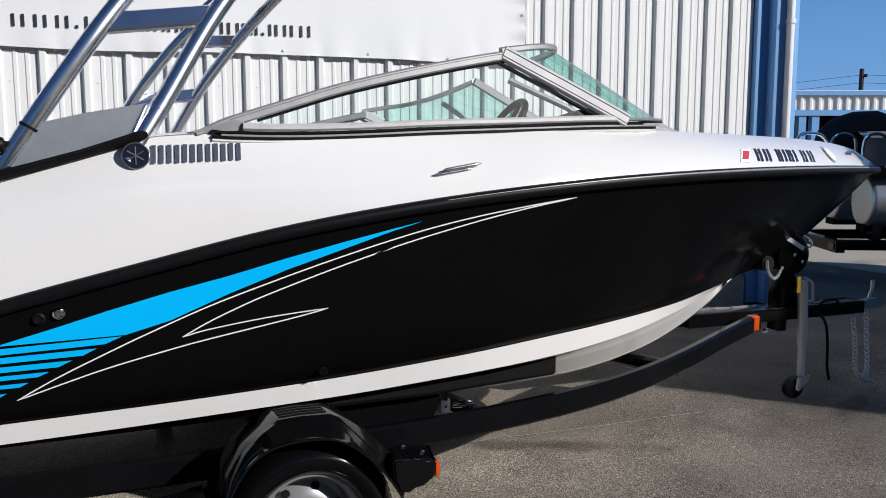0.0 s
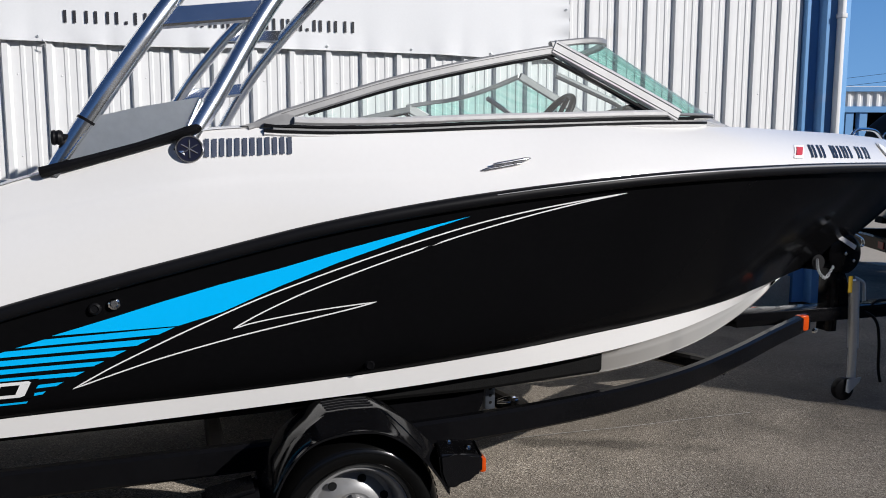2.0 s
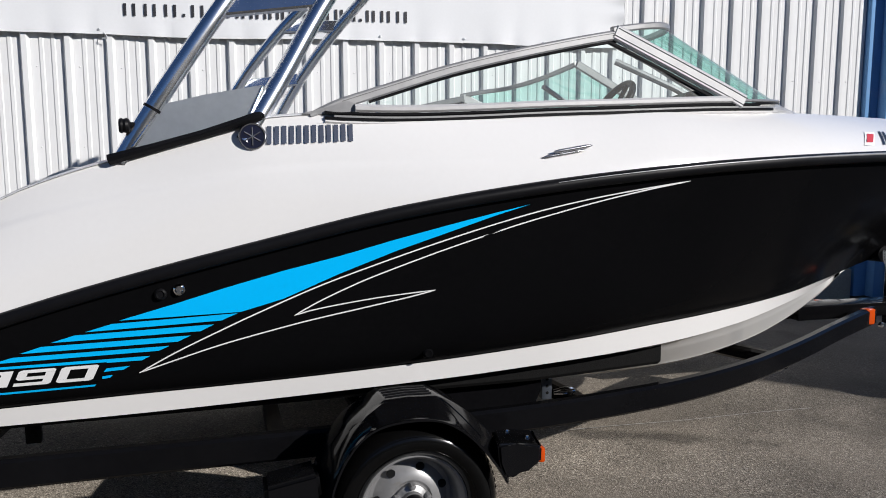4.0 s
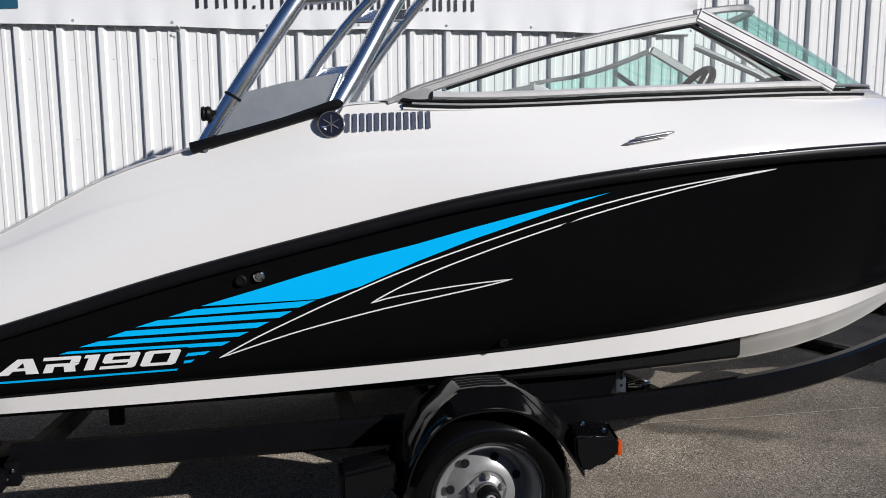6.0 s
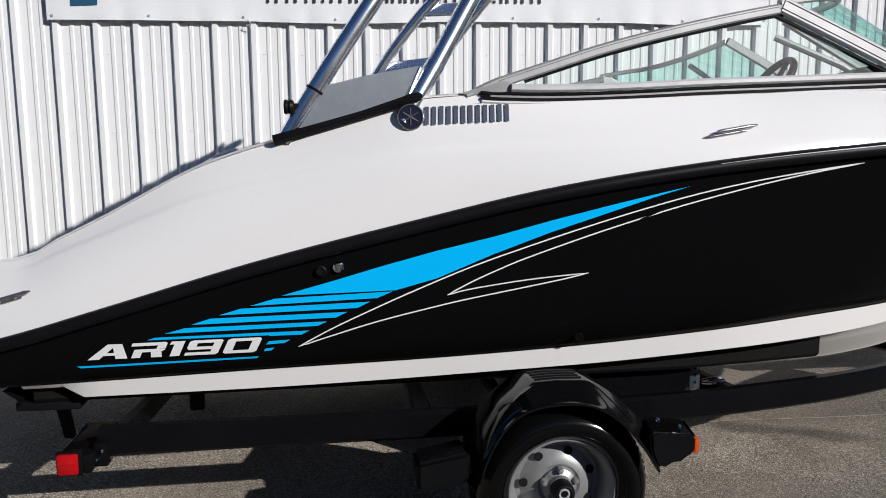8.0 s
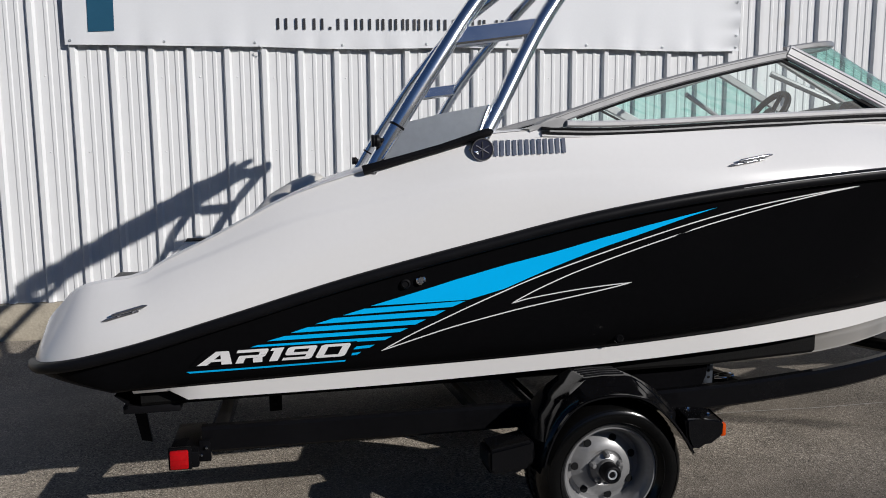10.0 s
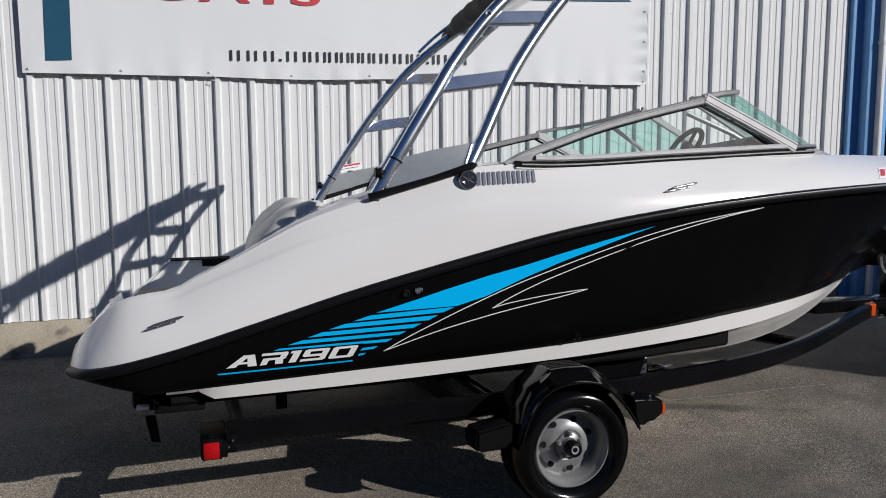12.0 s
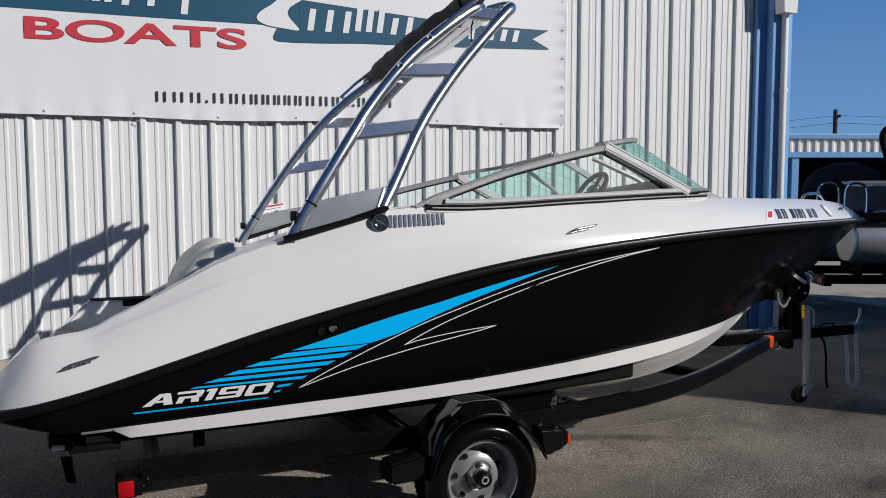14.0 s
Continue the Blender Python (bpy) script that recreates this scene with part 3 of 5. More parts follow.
    mull = [side(2.30, 0.985, 1.922, s), side(2.56, 1.005, 1.797, s), side(2.785, 1.03, 1.682, s), side(2.825, 1.035, 1.660, s)]
    part("mullion", strip(mull, 0.054, 0.030, (1, 0, 1)), M_SILL, boat, "broad aluminium windscreen post", 30)
    for e in (-0.012, 0.016):
        part("mullion_groove", strip([p + Vector((e * 0.64, -0.0155 * s, e * 0.77)) for p in mull], 0.0022, 0.004, (1, 0, 1)), M_GROOVE, boat, "", 30)
    part("mullion_seal", strip([p - Vector((0.032, 0, 0.030)) for p in mull], 0.014, 0.016, (1, 0, 1)), M_RUBBER, boat, "", 30)
    ft, fb = smooth_line([side(*p, s) for p in FRONT_TOP], 4), smooth_line([side(*p, s) for p in FRONT_BASE], 4)
    part("front_rail", strip(ft, 0.024, 0.024, (0, 0, 1)), M_FRAME, boat, "", 30)
    ob = part("front_window", sheet([p - Vector((0, 0, 0.01)) for p in ft], fb), M_GLASS_GREEN, boat, "green tinted curved windscreen pane", 40)
    ob.visible_shadow = False
    part("centre_post", strip([side(*FRONT_TOP[-1], s), side(*FRONT_BASE[-1], s)], 0.04, 0.024, (1, 0, 1)), M_FRAME, boat, "", 30)
    part("stay", tube([side(2.60, 0.42, 1.935, s), side(2.86, 0.50, 1.80, s), side(3.0, 0.55, 1.70, s)], 0.014, 8), M_FRAME, boat, "windscreen stay", 40)
    low = [(x + 0.12, min(w + 0.02, W_DECK(x + 0.12) + 0.004)) for x, w, z in [(2.62, 1.048, 1.66)] + FRONT_BASE]
    part("coaming", sheet([side(*p, s) + Vector((0.012, 0, -0.004)) for p in [(2.62, 1.048, 1.66)] + FRONT_BASE], [side(x, w, Z_DECK(x) + 0.03 * max(1 - (w / W_DECK(x)) ** 2, 0) - 0.006, s) for x, w in low], 0.012), M_WHITE_GEL, boat, "", 40)
    part("side_coaming", sheet([b + Vector((0, 0, -0.045)) for p, b in zip(sill, base) if p.x < 2.88], [side(p.x, p.y + 0.012, Z_DECK(p.x) - 0.03, s) for p in sill if p.x < 2.88], 0.02), M_WHITE_GEL, boat, "", 40)

# helm
wheel_at, axis = side(2.585, 0.42, 1.735), Vector((-0.80, 0, 0.60)).normalized()
bm = bmesh.new()
u, v = Vector((0, 1, 0)), axis.cross(Vector((0, 1, 0)))
tube([wheel_at + 0.115 * (math.cos(a) * u + math.sin(a) * v) for a in np.linspace(0, 2 * math.pi, 33)], 0.015, 10, bm, caps=False)
for a in (0.5, 2.64, 4.71):
    tube([wheel_at - 0.015 * axis, wheel_at + 0.112 * (math.cos(a) * u + math.sin(a) * v)], 0.011, 8, bm)
tube([wheel_at - 0.12 * axis, wheel_at + 0.01 * axis], 0.028, 12, bm)
part("steering_wheel", bm, M_RUBBER, boat, "black three-spoke steering wheel", 50)
bm = loft([[side(x, w, z) for x, z in ((2.68, 1.55), (2.72, 1.68), (2.80, 1.755), (2.92, 1.775), (3.02, 1.74), (3.08, 1.64))] for w in (0.15, 0.2, 0.4, 0.6, 0.66, 0.70)])
bmesh.ops.holes_fill(bm, edges=bm.edges)
part("dashboard", bm, M_RUBBER, boat, "black dashboard hood", 40)

# stern lounge
bm = bmesh.new()
prof = [(0.0, 1.10), (0.01, 1.20), (0.045, 1.29), (0.12, 1.39), (0.22, 1.465), (0.29, 1.495), (0.335, 1.495), (0.365, 1.465), (0.35, 1.38), (0.30, 1.28), (0.24, 1.10)]
M_VINYL = material("cream_vinyl", (0.56, 0.54, 0.50), 0.5, var=0.05, bump=0.15, bump_scale=150)
M_VINYL_GREY = material("grey_vinyl", (0.16, 0.16, 0.17), 0.5, var=0.05, bump=0.15, bump_scale=150)
for name, w0, w1, mat, k in (("seat_back", -0.78, -0.10, M_VINYL, 0.93), ("seat_back", 0.06, 0.66, M_VINYL, 0.80)):
    bm = bmesh.new()
    rows = []
    for w, f in ((w0, 0.72), (w0 + 0.03, 0.93), (w0 + 0.09, 1.0), (w1 - 0.09, 1.0), (w1 - 0.03, 0.93), (w1, 0.72)):
        rows.append([side((0.30 if w0 < 0 else 0.27) + (x - 0.25) * f * (0.9 if w0 < 0 else 1.0), w, 1.272 + (z - 1.28) * f * k) for x, z in prof])
    loft(rows, bm, close=True)
    bm.verts.ensure_lookup_table()
    bmesh.ops.holes_fill(bm, edges=bm.edges)
    part(name, bm, mat, boat, "cream vinyl stern seat back", 60)
part("step_tread", box(side(-0.49, 0.82, 0.98), side(-0.33, 0.52, 1.040), 0.006), M_RUBBER, boat, "black ribbed step at the stern")
bm = prism([(-0.60, 0.86), (-0.555, 0.925), (-0.40, 1.079), (-0.385, 1.086), (-0.02, 1.089), (-0.02, 0.86)], lambda u, v: side(u, -0.74, v), lambda u, v: side(u, -0.60, v))
bmesh.ops.bevel(bm, geom=bm.edges[:], offset=0.012, segments=3, affect="EDGES")
part("boarding_step", bm, M_WHITE_GEL, boat, "white moulded boarding step", 40)
part("step_pad", strip([side(-0.38, -0.665, 1.091), side(-0.02, -0.665, 1.094)], 0.11, 0.006, (0, 1, 0)), M_DARK, boat, "black non-slip pad")
grille = part("deck_tread", box(side(-0.19, -0.598, 1.049), side(-0.03, -0.588, 1.092), 0.003), M_RUBBER, boat, "black ribbed tread along the deck edge")
for k in range(12):
    part("tread_rib", box(side(-0.185 + 0.0128 * k, -0.588, 1.054), side(-0.181 + 0.0128 * k, -0.584, 1.088)), M_FENDER, grille)

# ---- tower ----
TOWER_AFT = [(0.53, 1.015, 1.43), (0.655, 1.0, 1.636), (0.838, 0.96, 1.914), (0.963, 0.91, 2.092), (1.135, 0.885, 2.30), (1.31, 0.86, 2.465), (1.54, 0.83, 2.640), (1.64, 0.80, 2.695), (1.69, 0.70, 2.71)]
TOWER_FRONT = [(0.915, 1.085, 1.49), (1.035, 1.035, 1.688), (1.225, 0.95, 2.012), (1.435, 0.89, 2.290), (1.65, 0.86, 2.53), (1.785, 0.835, 2.665), (1.835, 0.80, 2.71), (1.82, 0.74, 2.73), (1.78, 0.66, 2.735)]
tower = new("tower")
tower.parent = boat
tower.matrix_parent_inverse = Matrix.Translation(-boat.location)
tagged(tower, "polished aluminium wakeboard tower")


def on_line(line, z):
    a = sorted(line, key=lambda p: p[2])
    return tuple(float(np.interp(z, [p[2] for p in a], [p[i] for p in a])) for i in (0, 1)) + (z,)


def at_tower(x, w, z, s=1):
    """The far legs stand a little ahead of the near ones."""
    return side(x + (0.07 if s < 0 else 0), w, z, s)


for s in (1, -1):
    for line in (TOWER_AFT, TOWER_FRONT):
        part("leg", tube(smooth_line([at_tower(*p, s) for p in line], 6), 0.029, 18), M_ALU, tower)
        lo = on_line(line, line[0][2] + 0.17)
        hi = on_line(line, line[0][2] + 0.20)
        part("collar", tube([at_tower(*lo, s), at_tower(*(hi if line is TOWER_FRONT else on_line(line, line[0][2] + 0.178)), s)], 0.0305, 18), M_RUBBER if line is TOWER_AFT else M_ALU, tower)
    for za, zb in ((1.955, 2.005), (2.296, 2.316), (2.655, 2.640)):
        a, b = on_line(TOWER_AFT, za), on_line(TOWER_FRONT, zb)
        part("rung", strip([at_tower(*a, s), at_tower(*b, s)], 0.068, 0.026, (0.35, 0.42, 1)), M_ALU, tower, "flat aluminium rung", 30)
    # welded base plate between the feet
    bm = sheet([at_tower(0.655, 1.01, 1.616, s), at_tower(0.80, 1.04, 1.649, s), at_tower(0.985, 1.05, 1.683, s)], [at_tower(0.545, 1.03, 1.469, s), at_tower(0.73, 1.06, 1.503, s), at_tower(0.925, 1.09, 1.538, s)], 0.028)
    part("base_plate", bm, M_ALU_MATT, tower, "satin welded aluminium base plate", 30)
    bm = strip([at_tower(0.50, 1.03, 1.438, s), at_tower(0.64, 1.05, 1.476, s), at_tower(0.79, 1.075, 1.518, s), at_tower(0.91, 1.095, 1.556, s), at_tower(0.955, 1.10, 1.570, s), at_tower(0.972, 1.10, 1.575, s), at_tower(0.982, 1.10, 1.577, s)], [0.032, 0.027, 0.024, 0.026, 0.030, 0.026, 0.012], 0.045, (0, 0, 1))
    part("base_gasket", bm, M_RUBBER, tower, "black rubber base gasket", 30)
    # weld beads up both ends of the plate
    for lo, hi in (((0.925, 1.075, 1.548), (0.985, 1.036, 1.680)), ((0.572, 1.025, 1.478), (0.662, 1.0, 1.612))):
        bead = [at_tower(*[a + (b - a) * f for a, b in zip(lo, hi)], s) + Vector((0, -0.017 * s, 0)) for f in np.linspace(0, 1, 26)]
        part("weld_bead", tube(bead, [0.004 + 0.0022 * (k % 2) for k in range(26)], 8), M_ALU, tower, "bright weld bead", 50)
    kb = bmesh.new()
    c = at_tower(0.555, 1.02, 1.548, s)
    lathe([(0.0, -0.02), (0.020, -0.02), (0.023, -0.013), (0.020, -0.008), (0.023, 0.0), (0.020, 0.008), (0.011, 0.012), (0.009, 0.05), (0.0, 0.05)], c, "x", 16, kb)
    part("knob", kb, M_RUBBER, tower, "black tower clamp knob", 40)
    for x, w, z in ((1.128, 0.89, 2.313), (1.303, 0.865, 2.478)):
        part("board_pin", lathe([(0, -0.02), (0.010, -0.019), (0.0135, -0.012), (0.012, 0.0), (0.009, 0.02)], at_tower(x, w + 0.028, z, s), "y", 14), M_CHROME, tower, "chrome button on the leg")
for line in (TOWER_AFT, TOWER_FRONT):
    e = line[-1]
    part("crossbar", tube([side(*e, 1), side(e[0] + 0.045, 0, e[2] + 0.015), side(e[0] + 0.07, *e[1:], -1)], 0.029, 18), M_ALU, tower)
plate = part("top_plate", strip([side(1.745, 0.70, 2.722), side(1.76, 0.25, 2.735), side(1.785, -0.25, 2.735), side(1.81, -0.70, 2.722)], 0.085, 0.012, (1, 0, 0)), M_ALU_MATT, tower, "flat slotted aluminium plate between the crossbars", 30)
for w in (0.58, 0.36, 0.14, -0.08, -0.30, -0.52):
    part("slot", strip([side(1.76, w, 2.722), side(1.765, w - 0.11, 2.724)], 0.022, 0.006, (1, 0, 0)), M_DARK, plate)
for w in (0.45, -0.45):
    part("top_brace", strip([side(1.66, w, 2.70), side(1.72, w, 2.705)], 0.05, 0.02, (0, 1, 0)), M_ALU, tower)
for name, outline, y, mat, label in (("notice_plate", [(0.72, 1.632), (0.93, 1.667), (0.925, 1.715), (0.715, 1.68)], 1.012, M_DECAL_WHITE, "small white notice plate"),
                                     ("notice_print", [(0.73, 1.667), (0.915, 1.698), (0.914, 1.709), (0.729, 1.678)], 1.008, M_RED_PRINT, "red heading bar"),
                                     ("notice_print", [(0.73, 1.650), (0.90, 1.679), (0.90, 1.682), (0.73, 1.653)], 1.008, M_NAME, "grey bar in place of small print")):
    part(name, prism(outline, lambda u, v: side(u, -y, v), lambda u, v: side(u, -y - 0.003, v)), mat, tower, label)

# bimini rolled along the aft crossbar
M_CANVAS = material("black_canvas", (0.014, 0.014, 0.016), 0.75, var=0.25, scale=12, bump=0.4, bump_scale=30)
rnd = random.Random(4)
bim = thing("bimini_top", side(1.6, 0, 2.70), "black canvas sunshade rolled up on the tower crossbar", "sunshade")
line = smooth_line([(1.505, -3.50, 2.585), (1.50, -3.20, 2.550), (1.44, -2.70, 2.465), (1.45, -2.2, 2.415), (1.475, -1.62, 2.365)], 12)
part("roll", tube(line, [0.03 if i == 0 else (0.046 + 0.014 * rnd.random()) * min(1.0, 0.35 + 0.08 * (len(line) - 1 - i)) for i in range(len(line))], 14), M_CANVAS, bim, "", 60)
for k in (6, 18, 34):
    part("strap", lathe([(0.050, -0.012), (0.058, -0.008), (0.058, 0.008), (0.050, 0.012)], line[k], "y", 18), M_RUBBER, bim)
for s in (1, -1):
    part("hinge_arm", tube([side(1.59, 0.88, 2.71, s), side(1.45, 0.88, 2.60, s), side(1.33, 0.875, 2.49, s)], 0.012, 8), M_CHROME, bim)
part("cord", tube(smooth_line([side(1.70, 0.62, 2.71), side(1.69, 0.60, 2.66), side(1.685, 0.6, 2.58), side(1.70, 0.6, 2.49)], 5), 0.004, 6), M_RUBBER, bim)

# ---- fittings on the sides ----
def cleat(x0, z0, x1, z1, s):
    """A folding cleat: a slim recessed bar and a shorter bar raised over it on two feet."""
    bm = bmesh.new()

    def on(f, up, out):
        x, z = x0 + (x1 - x0) * f, z0 + (z1 - z0) * f + up
        return side(x, deck_side_w(x, z) + out, z, s)

    tube([on(f, -0.007, 0.004) for f in np.linspace(0, 0.80, 9)], [0.002] + [0.0055] * 7 + [0.004], 8, bm)
    tube([on(f, 0.005, 0.016) for f in np.linspace(0.22, 1, 9)], [0.004] + [0.006] * 7 + [0.002], 8, bm)
    for f in (0.36, 0.68):
        tube([on(f, -0.006, 0.0), on(f, 0.004, 0.016)], 0.008, 8, bm)
    part("cleat", bm, M_NAME, boat, "chrome mooring cleat", 50)


for s in (1, -1):
    cleat(1.909, 1.441, 2.098, 1.472, s)
    cleat(-0.455, 0.902, -0.292, 0.948, s)
    cleat(4.66, 1.583, 4.80, 1.588, s)
for x, z, m in ((0.642, 1.012, M_RUBBER), (0.699, 1.025, M_CHROME)):
    part("through_hull", lathe([(0, -0.008), (0.009, -0.008), (0.012, -0.012), (0.017, -0.008), (0.019, 0.0), (0.0, 0.004)], side(x, W_SIDE(x, z), z), "y", 20), m, boat, "drain fitting")
part("bilge_fitting", lathe([(0, -0.01), (0.012, -0.014), (0.018, -0.008), (0.02, 0.004)], side(1.527, W_SIDE(1.527, 0.75), 0.75), "y", 16), M_BLACK_GEL, boat)
for s in (1,):
    part("grab_rail", tube(smooth_line([side(4.35, 0.42, 1.655, s), side(4.40, 0.42, 1.695, s), side(4.58, 0.36, 1.70, s), side(4.66, 0.34, 1.655, s)], 6), 0.009, 8), M_CHROME, boat, "bow grab rail")
part("bow_eye", tube(smooth_line([side(4.80, 0.0, 1.11), side(4.87, 0.0, 1.07), side(4.86, 0.0, 1.03), side(4.73, 0.0, 1.06)], 5), 0.008, 8), M_CHROME, boat)

# ---- side graphics: thin film on the hull ----
def film(outline, mat, name, off=0.003, surface=W_SIDE, step=0.06, label=""):
    """A filled outline of (x, height) points laid on the hull side."""
    bm = bmesh.new()
    vs = [bm.verts.new((x, 0, z)) for x, z in outline]
    bm.faces.new(vs)
    xs = np.arange(min(p[0] for p in outline) + step, max(p[0] for p in outline), step)
    for x in xs:
        bmesh.ops.bisect_plane(bm, geom=bm.verts[:] + bm.edges[:] + bm.faces[:], plane_co=(x, 0, 0), plane_no=(1, 0, 0))
    zs = np.arange(min(p[1] for p in outline) + 0.04, max(p[1] for p in outline), 0.04)
    for z in zs:
        bmesh.ops.bisect_plane(bm, geom=bm.verts[:] + bm.edges[:] + bm.faces[:], plane_co=(0, 0, z), plane_no=(0, 0, 1))
    bmesh.ops.triangulate(bm, faces=[f for f in bm.faces if len(f.verts) > 4])
    for v in bm.verts:
        v.co = side(v.co.x, surface(v.co.x, v.co.z) + off, v.co.z)
    return part(name, bm, mat, boat, label, 60)


def line_film(points, width, mat, name, taper=0.0015):
    """A pin stripe of that width through (x, height) points, drawn to a point at its ends."""
    pts = [(p.x, p.z) for p in smooth_line([(x, 0, z) for x, z in points], 4)]
    up, low = [], []
    for i, (x, z) in enumerate(pts):
        dx, dz = np.subtract(pts[min(i + 1, len(pts) - 1)], pts[max(i - 1, 0)])
        d = math.hypot(dx, dz)
        h = width / 2 if 0 < i < len(pts) - 1 else taper / 2
        up.append((x - dz / d * h, z + dx / d * h)), low.append((x + dz / d * h, z - dx / d * h))
    bm = bmesh.new()
    loft([[side(x, W_SIDE(x, z) + 0.004, z) for x, z in pair] for pair in zip(up, low)], bm)
    part(name, bm, mat, boat, "", 60)


film([(0.513, 0.931), (0.685, 0.979), (0.834, 1.023), (1.019, 1.073), (1.206, 1.117), (1.392, 1.167), (1.580, 1.213), (1.733, 1.248), (1.859, 1.275), (1.734, 1.239), (1.583, 1.190), (1.395, 1.129), (1.208, 1.059), (1.021, 0.980), (0.885, 0.942)], M_BLUE, "blue_stripe", label="bright blue side stripe")
for quad in (((0.410, 0.898), (0.490, 0.921), (0.874, 0.938), (0.823, 0.916)), ((0.308, 0.868), (0.379, 0.889), (0.799, 0.904), (0.757, 0.883)), ((0.217, 0.837), (0.280, 0.857), (0.725, 0.870), (0.685, 0.851)),
             ((0.131, 0.808), (0.196, 0.826), (0.658, 0.838), (0.624, 0.823)), ((0.063, 0.784), (0.099, 0.795), (0.597, 0.807), (0.570, 0.793)), ((0.462, 0.772), (0.533, 0.776), (0.512, 0.764), (0.452, 0.760)),
             ((0.447, 0.745), (0.480, 0.748), (0.469, 0.738), (0.444, 0.735)), ((-0.163, 0.698), (0.425, 0.717), (0.419, 0.710), (-0.152, 0.691))):
    film(quad, M_BLUE, "blue_bar")
line_film([(0.558, 0.749), (0.680, 0.816), (0.832, 0.888), (0.946, 0.939), (1.134, 1.017), (1.322, 1.083), (1.510, 1.144), (1.700, 1.200), (1.893, 1.250), (2.090, 1.290), (2.293, 1.322), (2.484, 1.348)], 0.0046, M_DECAL_WHITE, "pin_stripe")
line_film([(0.558, 0.749), (0.679, 0.789), (0.832, 0.836), (1.023, 0.883), (1.138, 0.908), (1.331, 0.945), (1.448, 0.968), (1.535, 0.988)], 0.0046, M_DECAL_WHITE, "pin_stripe")
line_film([(1.535, 0.988), (1.329, 0.969), (1.137, 0.941), (1.055, 0.921)], 0.0042, M_DECAL_WHITE, "pin_stripe")
line_film([(1.055, 0.921), (1.136, 0.965), (1.230, 1.008), (1.324, 1.046), (1.513, 1.112), (1.684, 1.166), (1.857, 1.216), (2.093, 1.274), (2.295, 1.316), (2.484, 1.348)], 0.0046, M_DECAL_WHITE, "pin_stripe")
film([(-0.150, 0.716), (-0.085, 0.784), (0.465, 0.794), (0.440, 0.729)], M_BLACK_GEL, "model_plate", 0.005)


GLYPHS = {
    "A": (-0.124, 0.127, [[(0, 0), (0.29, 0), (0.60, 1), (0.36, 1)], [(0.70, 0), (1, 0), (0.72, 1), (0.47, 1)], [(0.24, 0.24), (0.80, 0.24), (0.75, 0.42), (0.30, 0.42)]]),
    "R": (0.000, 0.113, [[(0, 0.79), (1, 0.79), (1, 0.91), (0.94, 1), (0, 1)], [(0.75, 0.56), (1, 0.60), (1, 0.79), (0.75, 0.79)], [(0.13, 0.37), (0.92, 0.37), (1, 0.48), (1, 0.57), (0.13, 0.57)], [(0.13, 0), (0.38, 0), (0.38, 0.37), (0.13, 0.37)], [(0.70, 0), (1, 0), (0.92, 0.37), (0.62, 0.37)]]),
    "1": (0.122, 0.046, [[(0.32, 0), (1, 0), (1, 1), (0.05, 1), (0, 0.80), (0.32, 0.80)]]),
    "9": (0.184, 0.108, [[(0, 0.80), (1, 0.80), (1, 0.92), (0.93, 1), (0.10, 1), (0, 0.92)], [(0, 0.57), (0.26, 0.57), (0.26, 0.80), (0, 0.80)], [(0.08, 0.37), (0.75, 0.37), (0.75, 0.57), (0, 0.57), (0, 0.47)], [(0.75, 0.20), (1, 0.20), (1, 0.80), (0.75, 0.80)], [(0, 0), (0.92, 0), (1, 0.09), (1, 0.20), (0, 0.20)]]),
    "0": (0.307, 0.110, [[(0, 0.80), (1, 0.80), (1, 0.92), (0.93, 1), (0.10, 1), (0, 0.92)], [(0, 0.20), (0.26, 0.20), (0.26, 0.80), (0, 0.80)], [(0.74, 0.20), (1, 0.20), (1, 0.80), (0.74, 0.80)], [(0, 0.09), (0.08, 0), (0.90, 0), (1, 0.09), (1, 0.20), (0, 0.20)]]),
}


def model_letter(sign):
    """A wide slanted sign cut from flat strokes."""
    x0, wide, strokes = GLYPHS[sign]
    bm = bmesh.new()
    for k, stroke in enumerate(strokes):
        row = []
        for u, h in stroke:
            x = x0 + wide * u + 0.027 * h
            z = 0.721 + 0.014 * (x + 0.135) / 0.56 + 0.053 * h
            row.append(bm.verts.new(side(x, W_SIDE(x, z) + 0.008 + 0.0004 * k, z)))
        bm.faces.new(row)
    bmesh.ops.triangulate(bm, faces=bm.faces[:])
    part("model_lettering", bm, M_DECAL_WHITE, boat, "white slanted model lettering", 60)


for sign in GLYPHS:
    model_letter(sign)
# maker's badge and blocks in place of its letters
ex, ez = 0.943, 1.508
part("badge", lathe([(0, -0.004), (0.035, -0.004), (0.036, -0.002)], side(ex, deck_side_w(ex, ez) + 0.011, ez), "y", 32), M_BADGE, boat, "round dark badge")
part("badge_ring", lathe([(0.0355, -0.003), (0.036, -0.006), (0.039, -0.006), (0.041, -0.002), (0.041, 0.02)], side(ex, deck_side_w(ex, ez) + 0.011, ez), "y", 32), M_NAME, boat, "chrome badge rim")
for a in (90, 210, 330):
    c, r = math.cos(radians(a)), math.sin(radians(a))
    p = side(ex, deck_side_w(ex, ez) + 0.016, ez)
    part("badge_spoke", tube([p - Vector((c, 0, r)) * 0.027, p + Vector((c, 0, r)) * 0.027], 0.0022, 6), M_NAME, boat)
